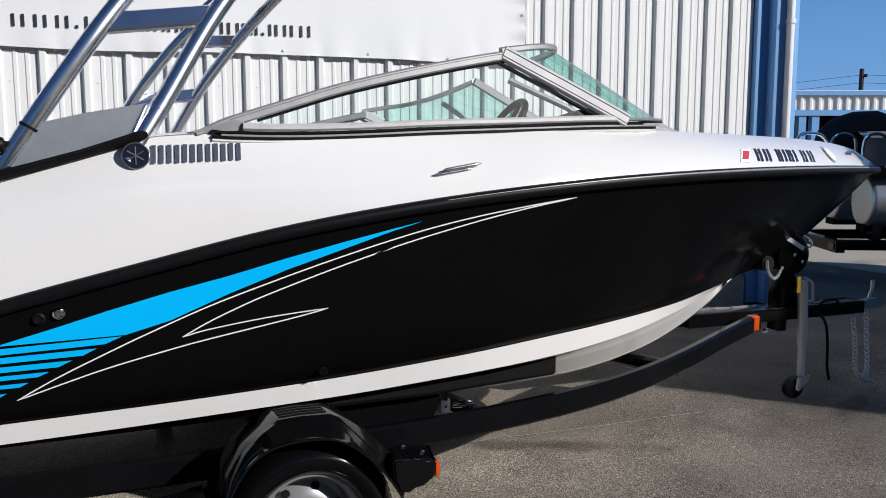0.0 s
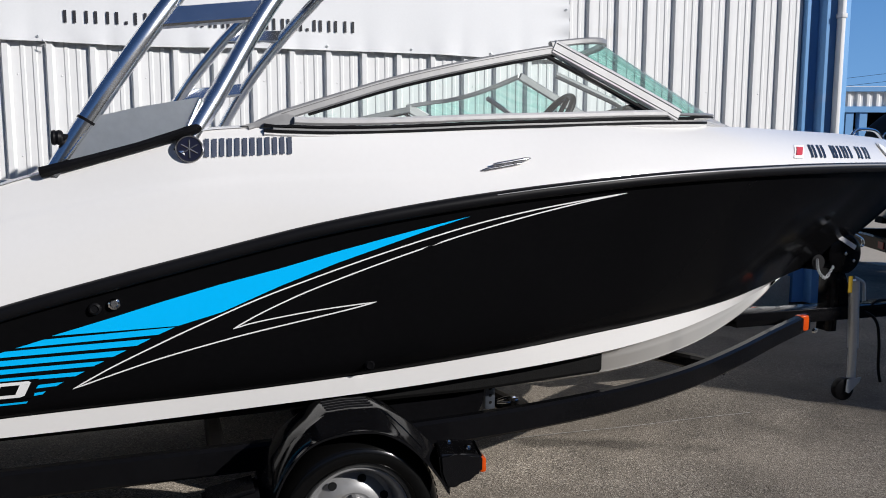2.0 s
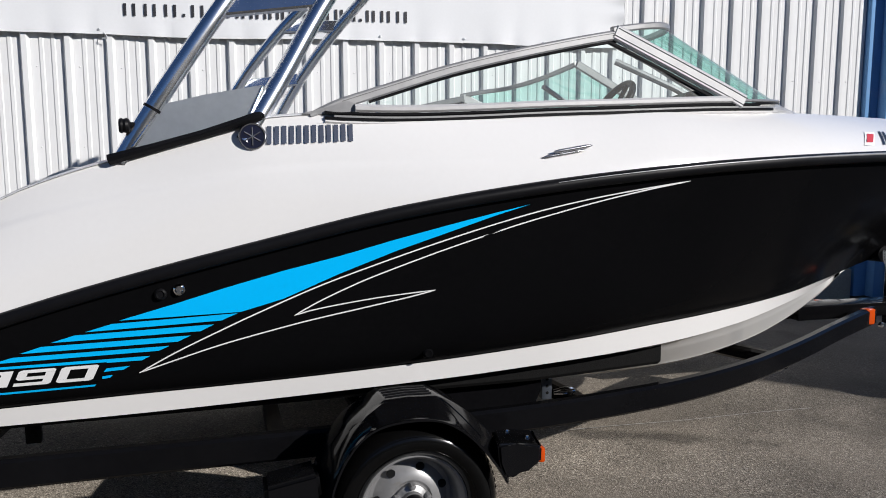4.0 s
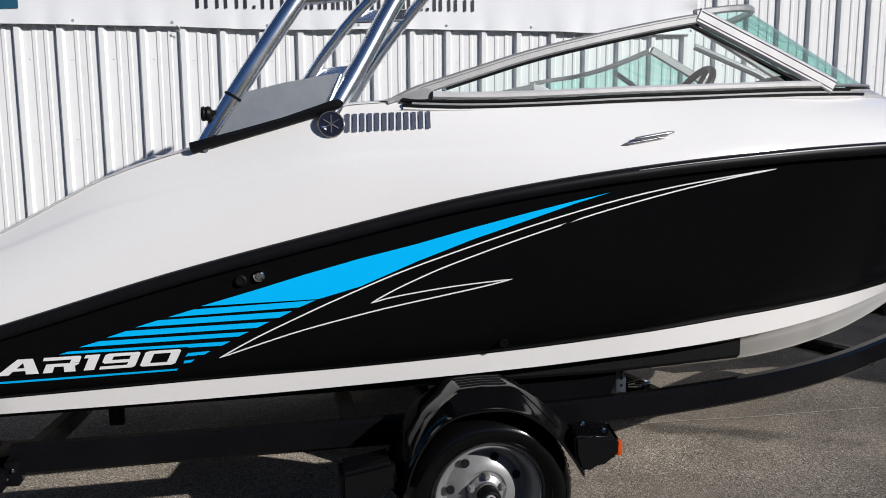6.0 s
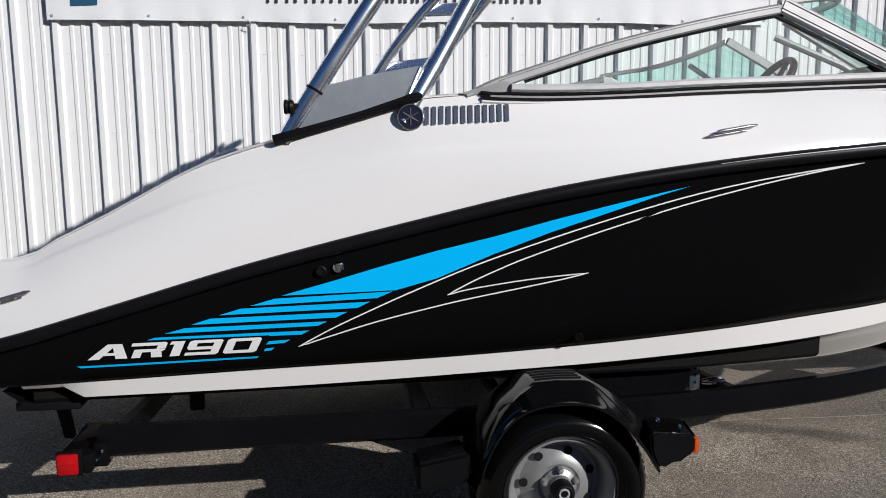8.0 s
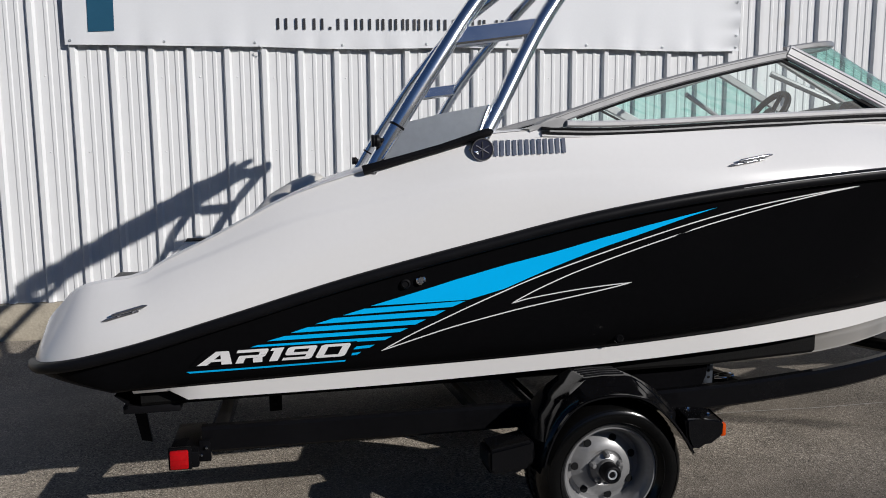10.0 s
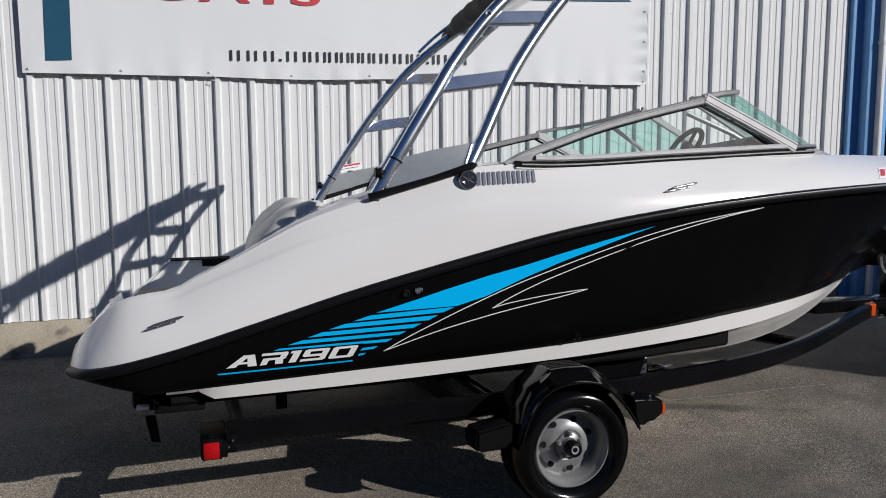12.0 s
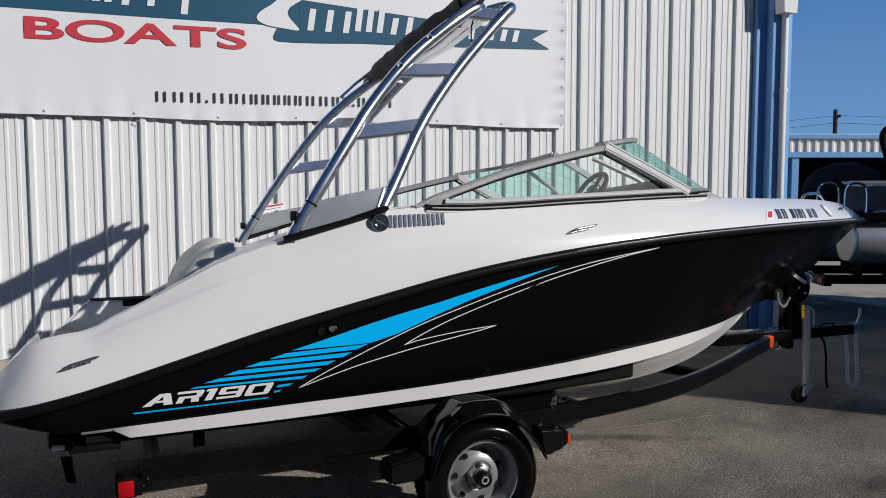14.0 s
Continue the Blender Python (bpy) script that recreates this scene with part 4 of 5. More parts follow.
for k in range(6):
    z0, z1 = 1.483 + 0.002 * k, 1.543 + 0.0016 * k
    for e in (0.0, 0.024):
        x0 = 0.988 + 0.0478 * k + e
        film([(x0, z0), (x0 + 0.003, z1), (x0 + 0.017, z1), (x0 + 0.014, z0)], M_NAME, "name_bar", 0.005, deck_side_w, label="chrome bar in place of a letter")
# speaker cover and registration: a flat disc, plain bars and a sticker
film([(4.40 + 0.052 * math.cos(a), 1.565 + 0.048 * math.sin(a)) for a in np.linspace(0, 2 * math.pi, 25)[:-1]], M_SILL, "speaker_rim", 0.006, deck_side_w, label="pale oval speaker rim")
film([(4.40 + 0.043 * math.cos(a), 1.565 + 0.039 * math.sin(a)) for a in np.linspace(0, 2 * math.pi, 25)[:-1]], M_DECAL_WHITE, "speaker_cover", 0.010, deck_side_w, label="white speaker cover at the bow")
film([(3.420, 1.492), (3.485, 1.556), (3.565, 1.559), (3.490, 1.492)], M_DECAL_WHITE, "sticker", 0.004, deck_side_w, label="small white and red sticker")
film([(3.447, 1.508), (3.490, 1.547), (3.540, 1.548), (3.490, 1.508)], M_RED_PRINT, "sticker_print", 0.007, deck_side_w)
for x0, wd in ((3.588, 0.05), (3.665, 0.055), (3.788, 0.045), (3.858, 0.02), (3.898, 0.048), (3.970, 0.02), (4.052, 0.055), (4.138, 0.055)):
    x0 = 3.563 + (x0 - 3.588) * 0.95
    f = (x0 - 3.5) * 0.02
    for e in ((0.0, 0.6) if wd > 0.03 else (0.0,)):
        q = x0 + e * wd
        film([(q, 1.498 + f), (q + 0.035, 1.562 + f), (q + 0.055, 1.563 + f), (q + 0.020, 1.499 + f)], M_DECAL_BLACK, "number_bar", 0.004, deck_side_w, label="black bar in place of a character")
film([(1.682, 1.158), (1.70, 1.172), (1.75, 1.192), (1.826, 1.222), (1.752, 1.188), (1.70, 1.166)], M_RUBBER, "scuff_mark", 0.006, label="dull scuff in the stripe")

# jet drive under the stern
part("jet_nozzle", tube([side(-0.30, 0.0, 0.44), side(-0.52, 0.0, 0.42)], [0.10, 0.075], 20), M_RUBBER, boat, "black jet nozzle")
part("reverse_bucket", box(side(-0.55, 0.11, 0.36), side(-0.40, -0.11, 0.50), 0.03), M_BLACK_PAINT, boat)
part("steering_fin", prism([(0, 0), (0.05, 0.0), (0.075, -0.14), (0.03, -0.13)], lambda u, v: side(-0.48 + u, 0.29, 0.38 + v), lambda u, v: side(-0.48 + u, 0.31, 0.38 + v)), M_RUBBER, boat)
part("zinc", box(side(-0.52, 0.33, 0.415), side(-0.46, 0.29, 0.44), 0.006), M_DECAL_WHITE, boat, "pale anode")
part("trim_tab", box(side(-0.42, 0.85, 0.545), side(-0.20, 0.35, 0.56), 0.004), M_RUBBER, boat)
part("ski_hook", tube(smooth_line([side(-0.62, 0.3, 0.60), side(-0.66, 0.3, 0.56), side(-0.62, 0.3, 0.53)], 5), 0.008, 8), M_CHROME, boat)

# ---- trailer ----
WX, WZ, WF = 1.447, 0.242, 1.170
trailer = thing("boat_trailer", (1.4, AX, 0), "black painted single axle boat trailer carrying the boat", "trailer")
RAIL = [(-0.12, 0.93, 0.424), (0.5, 0.93, 0.430), (1.2, 0.93, 0.436), (1.9, 0.93, 0.452), (2.3, 0.905, 0.466), (2.7, 0.84, 0.482), (3.1, 0.715, 0.504), (3.5, 0.54, 0.538), (3.9, 0.34, 0.578), (4.3, 0.15, 0.615)]
for s in (1, -1):
    part("side_rail", strip(smooth_line([side(*p, s) for p in RAIL], 6), 0.098, 0.05, (0, 0, 1)), M_BLACK_PAINT, trailer, "black box section side rail", 30)
part("tongue", box(side(3.9, 0.045, 0.59), side(5.22, -0.045, 0.68), 0.006), M_BLACK_PAINT, trailer, "black square tongue")
for x, z in ((-0.06, 0.43), (1.0, 0.43), (2.25, 0.44), (3.4, 0.495)):
    w = float(np.interp(x, [p[0] for p in RAIL], [p[1] for p in RAIL])) - 0.02
    part("cross_member", strip([side(x, w, z), side(x, 0, z - 0.02), side(x, -w, z)], 0.07, 0.06, (0, 0, 1)), M_BLACK_PAINT, trailer)
part("axle", tube([side(WX, 1.0, WZ), side(WX, -1.0, WZ)], 0.035, 14), M_BLACK_PAINT, trailer)
M_GALV = material("dull_galvanised_steel", (0.10, 0.115, 0.14), 0.42, metal=0.7, var=0.25, scale=25)
M_CARPET = material("black_bunk_carpet", (0.006, 0.006, 0.006), 0.95, spec=0.1, var=0.3, bump=0.4, bump_scale=200)
for s in (1, -1):
    part("bunk", strip([side(-0.35, 0.84, 0.580, s), side(1.2, 0.85, 0.606, s), side(2.0, 0.83, 0.617, s), side(2.62, 0.72, 0.632, s)], [0.062, 0.062, 0.080, 0.105], 0.07, (0, 0, 1)), M_CARPET, trailer, "carpeted bunk board", 30)
    # black sheet added for the shaded ground seen between rail and bunk
    bm = prism([(1.62, 0.42), (1.62, 0.62), (2.05, 0.625), (2.065, 0.56), (2.06, 0.51), (2.04, 0.47), (2.0, 0.44), (1.94, 0.42)], lambda u, v: side(u, 0.78, v, s), lambda u, v: side(u, 0.755, v, s))
    part("shade_panel", bm, M_BLACK_PAINT, trailer, "added black sheet for the shade between the rail and the bunk", 30)
    for x, z in ((0.15, 0.58), (2.14, 0.61)):
        bracket = part("bunk_bracket", box(side(x - 0.025, 0.66, 0.44, s), side(x + 0.025, 0.63, z, s), 0.004), M_GALV if x > 2 else M_BLACK_PAINT, trailer, "dull galvanised bunk bracket")
        for q in (0.47, 0.50, 0.53):
            part("bracket_hole", lathe([(0, -0.002), (0.006, -0.002), (0.007, 0.0)], side(x, 0.6605, q, s), "y", 10), M_DARK, bracket)
    part("tie_loop", tube(smooth_line([side(2.17, 0.66, 0.475, s), side(2.22, 0.67, 0.487, s), side(2.26, 0.67, 0.478, s), side(2.24, 0.67, 0.464, s), side(2.17, 0.66, 0.466, s)], 4), 0.006, 6), M_CHROME, trailer)

# fender: a curved shell with a raised tread on top and a step at each end
FENDER = [(1.095, 0.33), (1.115, 0.40), (1.155, 0.482), (1.218, 0.558), (1.30, 0.602), (1.41, 0.617), (1.52, 0.606), (1.61, 0.560), (1.69, 0.485), (1.748, 0.408), (1.782, 0.350)]
CROWN = [(1.095, 0.33), (1.115, 0.40), (1.155, 0.478), (1.218, 0.546), (1.345, 0.615), (1.43, 0.620), (1.53, 0.617), (1.625, 0.568), (1.705, 0.492), (1.762, 0.412), (1.795, 0.352)]
for s in (1, -1):
    pts = smooth_line([(x, 0, z) for x, z in FENDER], 6)
    top = [Vector((float(np.interp(i / 6, range(len(CROWN)), [c[0] for c in CROWN])), 0, float(np.interp(i / 6, range(len(CROWN)), [c[1] for c in CROWN])))) for i in range(len(pts))]
    arc = smooth_line([(x, 0, z) for x, z in CROWN], 6)
    top = [q if i <= 36 else arc[i] for i, q in enumerate(top)]
    rows = []
    for i, p in enumerate(pts):
        d = (pts[min(i + 1, len(pts) - 1)] - pts[max(i - 1, 0)]).normalized()
        n = Vector((-d.z, 0, d.x))
        q = top[i]
        row = [side(q.x, 0.94 + 0.09 * min(max((22 - i) / 6, 0), 1), q.z, s), side(q.x, 1.12, q.z, s), side(q.x, 1.135, q.z - 0.004, s)]
        for w, h in ((1.175, -0.004), (1.215, -0.022), (1.24, -0.034), (1.25, -0.040), (1.262, -0.042), (1.262, -0.049), (1.24, -0.049), (1.225, -0.036), (1.19, -0.022), (0.94, -0.020)):
            e = p + n * h
            if h > -0.036 and w > 1.14 and len(row) < 6:
                e.z = min(e.z, q.z - 0.006 - 0.35 * (w - 1.135))
            row.append(side(e.x, w, e.z, s))
        rows.append(row)
    bm = loft(rows, close=True)
    bmesh.ops.holes_fill(bm, edges=bm.edges)
    fender = part("fender", bm, M_FENDER, trailer, "moulded black wheel fender", 24)
    for k in range(4):
        w = 0.985 + 0.036 * k
        part("tread_rib", strip([side(1.355, w, 0.6175, s), side(1.43, w, 0.622, s), side(1.52, w, 0.6195, s)], 0.006, 0.012, (0, 0, 1)), M_RUBBER, fender)
    part("seam", tube([side(1.535, 1.13, 0.612, s), side(1.565, 1.165, 0.592, s), side(1.60, 1.20, 0.556, s), side(1.655, 1.24, 0.492, s)], 0.0022, 6), M_FENDER, fender)
    bm = prism([(1.73, 0.462), (1.80, 0.456), (1.885, 0.446), (1.892, 0.438), (1.888, 0.378), (1.835, 0.368), (1.808, 0.346), (1.775, 0.335), (1.752, 0.345), (1.735, 0.39)], lambda u, v: side(u + 0.02, 1.07, v, s), lambda u, v: side(u - 0.02, 1.255, v, s))
    bmesh.ops.bevel(bm, geom=bm.edges[:], offset=0.010, segments=3, affect="EDGES")
    part("front_step", bm, M_FENDER, fender, "black moulded step", 35)
    bm = prism([(0.935, 0.385), (1.11, 0.415), (1.12, 0.33), (1.07, 0.295), (0.95, 0.290), (0.935, 0.305)], lambda u, v: side(u, 1.06, v, s), lambda u, v: side(u, 1.22, v, s))
    bmesh.ops.bevel(bm, geom=bm.edges[:], offset=0.012, segments=2, affect="EDGES")
    part("rear_step", bm, M_FENDER, fender, "black moulded step", 30)
    part("side_marker", box(side(1.864, 1.185, 0.382, s), side(1.890, 1.245, 0.430, s), 0.008), M_AMBER, fender, "amber side marker light")
    for x, w, z in ((1.80, 1.10, 0.459), (1.85, 1.17, 0.452)):
        part("bolt", lathe([(0, 0.006), (0.006, 0.005), (0.008, 0.0)], side(x, w, z, s), "z", 8), M_CHROME, fender)

# wheels
for s in (1, -1):
    c = side(WX, 1.17, WZ)
    c.x, c.y, c.z = c.x - 0.010, AX, 0.272

    def at(r, w):
        return (r, -s * w)

    wheel = new("wheel")
    wheel.parent = trailer
    wheel.matrix_parent_inverse = Matrix.Translation(-trailer.location)
    prof = [(0.178, WF - 0.022), (0.184, WF - 0.005), (0.198, WF + 0.010), (0.212, WF + 0.022), (0.228, WF + 0.027), (0.244, WF + 0.025), (0.260, WF + 0.016), (0.273, WF + 0.001), (0.282, WF - 0.017), (0.288, WF - 0.038), (0.291, WF - 0.10), (0.289, WF - 0.17), (0.274, WF - 0.20), (0.230, WF - 0.215), (0.186, WF - 0.195)]
    tyre = part("tyre", lathe([at(*p) for p in prof], c, "y", 64), M_TYRE, wheel, "worn black trailer tyre", 40)
    bm = bmesh.new()
    for k in range(72):
        a = 2 * math.pi * k / 72
        d, t = Vector((math.cos(a), 0, math.sin(a))), Vector((-math.sin(a), 0, math.cos(a)))
        for w0, w1 in ((WF - 0.045, WF - 0.08), (WF - 0.13, WF - 0.17)):
            q = [c + d * r + t * e - Vector((0, s * w, 0)) for r, w in ((0.2925, w0), (0.2930, w1)) for e in (-0.0065, 0.0065)]
            r2 = [p - d * 0.008 for p in q]
            vs, vt = [bm.verts.new(p) for p in q], [bm.verts.new(p) for p in r2]
            bm.faces.new((vs[0], vs[1], vs[3], vs[2]))
            for i, j in ((0, 1), (1, 3), (3, 2), (2, 0)):
                bm.faces.new((vs[i], vs[j], vt[j], vt[i]))
    tagged(part("tread_block", bm, M_TYRE, tyre, "", 30), kind="stuff")
    bm = bmesh.new()
    for r, h in ((0.206, 0.0165), (0.254, 0.0185)):
        lathe([at(r - 0.002, WF + h - 0.003), at(r, WF + h + 0.003), at(r + 0.002, WF + h - 0.003)], c, "y", 64, bm)
    part("sidewall_ring", bm, M_TYRE, tyre)
    WR = WF - 0.016
    prof = [(0.184, WR - 0.004), (0.180, WR + 0.004), (0.174, WR + 0.004), (0.171, WR - 0.006), (0.167, WR - 0.016), (0.163, WR - 0.020), (0.156, WR - 0.032), (0.150, WR - 0.072), (0.144, WR - 0.082), (0.128, WR - 0.080), (0.105, WR - 0.062), (0.086, WR - 0.052), (0.072, WR - 0.050), (0.064, WR - 0.056), (0.0, WR - 0.056)]
    rim = part("rim", lathe([at(*p) for p in prof], c, "y", 64), M_WHEEL, wheel, "silver painted steel rim with round holes", 30)
    for k in range(7):
        a = radians(22 + 360 / 7 * k)
        p = c + Vector((0.117 * math.cos(a), -s * (WR - 0.0655), 0.117 * math.sin(a)))
        part("rim_hole", lathe([(0, -s * 0.004), (0.0145, -s * 0.004), (0.0155, 0.0)], p, "y", 14), M_DARK, rim)
    part("hub", lathe([at(*p) for p in ((0.060, WR - 0.056), (0.058, WR - 0.045), (0.048, WR - 0.040), (0.040, WR - 0.036), (0.038, WR - 0.02), (0.0, WR - 0.02))], c, "y", 32), M_HUB, wheel, "bright hub flange", 30)
    for k in range(5):
        a = radians(90 + 72 * k)
        p = c + Vector((0.056 * math.cos(a), -s * (WR - 0.05), 0.056 * math.sin(a)))
        part("wheel_nut", lathe([(0, -s * 0.030), (0.008, -s * 0.028), (0.012, -s * 0.02), (0.012, 0.0)], p, "y", 6), M_HUB, wheel)
    part("bearing_cap", lathe([at(*p) for p in ((0.036, WR - 0.03), (0.037, WR + 0.018), (0.032, WR + 0.028), (0.026, WR + 0.030), (0.022, WR + 0.022), (0.0, WR + 0.022))], c, "y", 28), M_RUBBER, wheel, "black bearing cap", 30)
    part("cap_ring", lathe([at(*p) for p in ((0.012, WR + 0.022), (0.014, WR + 0.026), (0.018, WR + 0.026), (0.02, WR + 0.022))], c, "y", 24), M_ALU_MATT, wheel)

# tail lights on their brackets
for s in (1, -1):
    part("light_bracket", box(side(-0.232, 1.025, 0.343, s), side(-0.12, 0.72, 0.430, s), 0.005), M_BLACK_PAINT, trailer, "black light bracket")
    lamp = part("tail_light", box(side(-0.228, 1.044, 0.343, s), side(-0.148, 1.026, 0.428, s), 0.004), M_BLACK_PAINT, trailer, "tail light in a black housing")
    part("lens", box(side(-0.222, 1.058, 0.349, s), side(-0.158, 1.040, 0.420, s), 0.006), M_RED_LENS, lamp, "red ribbed lens")
    for k in range(3):
        part("lens_rib", box(side(-0.220, 1.0595, 0.366 + 0.018 * k, s), side(-0.160, 1.057, 0.369 + 0.018 * k, s), 0.0006), M_RED_LENS, lamp)
    for x, z in ((-0.10, 0.405), (-0.118, 0.378)):
        part("bolt", lathe([(0, -0.012), (0.005, -0.010), (0.008, -0.004), (0.008, 0.0)], side(x, 0.985, z, s), "y", 8), M_CHROME, trailer)
    part("light_gusset", box(side(-0.125, 0.985, 0.350, s), side(-0.085, 0.93, 0.435, s), 0.003), M_BLACK_PAINT, trailer)
    part("front_marker", box(side(4.20, 0.165, 0.575, s), side(4.27, 0.215, 0.66, s), 0.01), M_AMBER, trailer, "amber front marker light")
    part("marker_bulb", lathe([(0, -0.02), (0.016, -0.014), (0.018, 0.0)], side(4.315, 0.2, 0.565, s), "y", 12), M_CHROME, trailer)

# winch post, jack, coupler
part("winch_post", box(side(4.60, 0.05, 0.52), side(4.70, -0.05, 1.02), 0.006), M_BLACK_PAINT, trailer, "black winch post")
part("post_gusset", prism([(4.70, 0.66), (4.80, 0.66), (4.76, 0.84), (4.70, 0.96)], lambda u, v: side(u, 0.03, v), lambda u, v: side(u, -0.03, v)), M_BLACK_PAINT, trailer)
winch = part("winch", lathe([(0, -0.055), (0.10, -0.055), (0.115, -0.045), (0.115, 0.045), (0.10, 0.055), (0, 0.055)], side(4.715, 0.02, 1.03), "y", 28), M_BLACK_PAINT, trailer, "black hand winch")
part("winch_label", prism([(4.625, 1.135), (4.645, 1.155), (4.785, 1.075), (4.77, 1.052)], lambda u, v: side(u, 0.085, v), lambda u, v: side(u, 0.079, v)), M_DECAL_WHITE, winch, "white label strip")
for x, z in ((4.70, 1.03), (4.76, 0.985)):
    part("bolt", lathe([(0, -0.012), (0.01, -0.008), (0.011, 0)], side(x, 0.08, z), "y", 10), M_CHROME, winch)
part("bow_roller", tube([side(4.52, 0.06, 0.985), side(4.52, -0.06, 0.985)], 0.045, 16), M_RUBBER, trailer)
part("winch_strap", strip([side(4.66, 0, 1.10), side(4.86, 0, 1.05)], 0.045, 0.006, (0, 1, 0)), M_CARPET, trailer)


def chain(points, r, name, parent):
    pts = smooth_line(points, 8)
    bm = bmesh.new()
    for i, (a, b) in enumerate(zip(pts, pts[1:])):
        way = (b - a).normalized()
        sidev = way.cross(Vector((0, 1, 0)) if i % 2 else Vector((0.7, 0.1, 0.7)).normalized()).normalized()
        c = (a + b) / 2
        h = (b - a).length * 0.62
        tube([c + way * h * math.cos(t) + sidev * r * 2.2 * math.sin(t) for t in np.linspace(0, 2 * math.pi, 9)], r * 0.7, 5, bm, caps=False)
    return part(name, bm, M_ALU_MATT, parent, "galvanised chain", 50)


chain([side(4.50, 0.07, 0.97), side(4.50, 0.08, 0.90), side(4.55, 0.08, 0.855), side(4.62, 0.07, 0.92)], 0.0038, "bow_chain", trailer)
jack_foot = 0.107
jack = part("jack_tube", tube([side(4.815, 0.10, 0.42), side(4.825, 0.10, 0.83)], 0.030, 18), M_ALU_MATT, trailer, "galvanised jack tube")
part("jack_leg", tube([side(4.80, 0.10, jack_foot + 0.12), side(4.815, 0.10, 0.44)], 0.024, 18), M_ALU_MATT, jack)
part("jack_tag", box(side(4.755, 0.125, 0.76), side(4.79, 0.12, 0.86)), material("yellow_tag", (0.75, 0.48, 0.02), 0.5), jack, "yellow tag")
part("jack_crank", tube(smooth_line([side(4.825, 0.10, 0.85), side(4.87, 0.10, 0.83), side(4.90, 0.10, 0.80), side(4.90, 0.10, 0.70)], 4), 0.009, 8), M_ALU_MATT, jack)
part("caster_fork", prism([(4.74, jack_foot + 0.13), (4.845, jack_foot + 0.135), (4.83, jack_foot + 0.105), (4.75, jack_foot + 0.045), (4.725, jack_foot + 0.06)], lambda u, v: side(u, 0.135, v), lambda u, v: side(u, 0.13, v)), M_ALU_MATT, jack)
part("caster_wheel", lathe([(0, -0.025), (0.05, -0.025), (0.066, -0.018), (0.07, 0.0), (0.066, 0.018), (0.05, 0.025), (0, 0.025)], side(4.735, 0.10, jack_foot + 0.069), "y", 28), M_RUBBER, jack, "black caster wheel", 30)
M_BLUE_GALV = material("blue_grey_coupler", (0.16, 0.25, 0.34), 0.45, metal=0.5, var=0.15)
part("coupler", prism([(5.22, 0.640), (5.40, 0.645), (5.45, 0.665), (5.45, 0.69), (5.38, 0.705), (5.22, 0.685)], lambda u, v: side(u, 0.032, v), lambda u, v: side(u, -0.032, v)), M_BLUE_GALV, trailer, "blue grey ball coupler")
part("coupler_latch", tube([side(5.34, 0, 0.70), side(5.37, 0, 0.76), side(5.38, 0, 0.82)], [0.012, 0.009, 0.013], 8), M_ALU_MATT, trailer)
chain([side(5.20, 0.05, 0.60), side(5.19, 0.08, 0.40), side(5.19, 0.08, 0.22), side(5.23, 0.12, 0.16), side(5.27, 0.1, 0.17)], 0.007, "safety_chain", trailer)
chain([side(5.32, 0.05, 0.60), side(5.31, 0.06, 0.40), side(5.31, 0.06, 0.20), side(5.27, 0.06, 0.155)], 0.007, "safety_chain", trailer)
part("light_cable", tube(smooth_line([side(4.86, 0.06, 0.66), side(4.96, 0.1, 0.58), side(4.99, 0.1, 0.45), side(4.985, 0.1, 0.28), side(5.0, 0.1, 0.19)], 6), 0.009, 8), M_RUBBER, trailer, "black light cable")
part("cable_coil", tube([side(4.99 + 0.09 * math.cos(a), 0.07, 0.645 + 0.05 * math.sin(a)) for a in np.linspace(0, 2 * math.pi, 25)], 0.008, 6, caps=False), M_RUBBER, trailer)

for ob in trailer.children:
    kind = ob.name.split(".")[0]
    if kind in ("winch_post", "post_gusset", "winch", "bow_roller", "winch_strap", "bow_chain", "jack_tube", "coupler", "coupler_latch", "safety_chain", "light_cable", "cable_coil"):
        ob.location.x -= {"jack_tube": 0.115, "light_cable": 0.09, "coupler": -0.02, "coupler_latch": -0.02}.get(kind, 0.04)
    if kind in ("winch", "winch_strap", "bow_roller", "coupler", "coupler_latch"):
        ob.location.z -= 0.035

# ---- banner on the shed ----
banner = thing("wall_banner", (1.3, -0.05, 3.3), "white vinyl banner with red and teal print on the wall", "banner")
BX0, BX1, BZ1 = -1.388, 3.985, 4.30


def banner_y(x, z):
    sag = 0.006 * math.sin(x * 7.1) * math.exp(-max(z - 2.22, 0) * 5) + 0.006 * math.sin(x * 17 + 2) * math.exp(-max(z - 2.22, 0) * 9)
    edge = 0.018 * math.sin(z * 21) * math.exp(-(BX1 - x) * 14)
    return -0.052 - abs(sag) - abs(edge) - 0.003 * math.sin(3 * x + 2 * z)


def banner_foot(x):
    return 2.205 + 0.018 * (x - BX0) / (BX1 - BX0) + 0.008 * math.sin((x + 1.5) * 2.2) - 0.007 * abs(math.sin((x - 0.03) * 2.24))


bm = bmesh.new()
loft([[(x + 0.004 * math.sin(13 * z) * (x > 3.7), banner_y(x, z), z) for z in [banner_foot(x) + (BZ1 - banner_foot(x)) * t for t in np.linspace(0, 1, 60) ** 1.5]] for x in np.linspace(BX0, BX1, 160)], bm)
rim = bmesh.ops.extrude_edge_only(bm, edges=[e for e in bm.edges if e.is_boundary])["geom"]
bmesh.ops.translate(bm, verts=[v for v in rim if isinstance(v, bmesh.types.BMVert)], vec=(0, 0.004, 0))
bmesh.ops.recalc_face_normals(bm, faces=bm.faces[:])
part("vinyl", bm, M_BANNER, banner, "", 60)


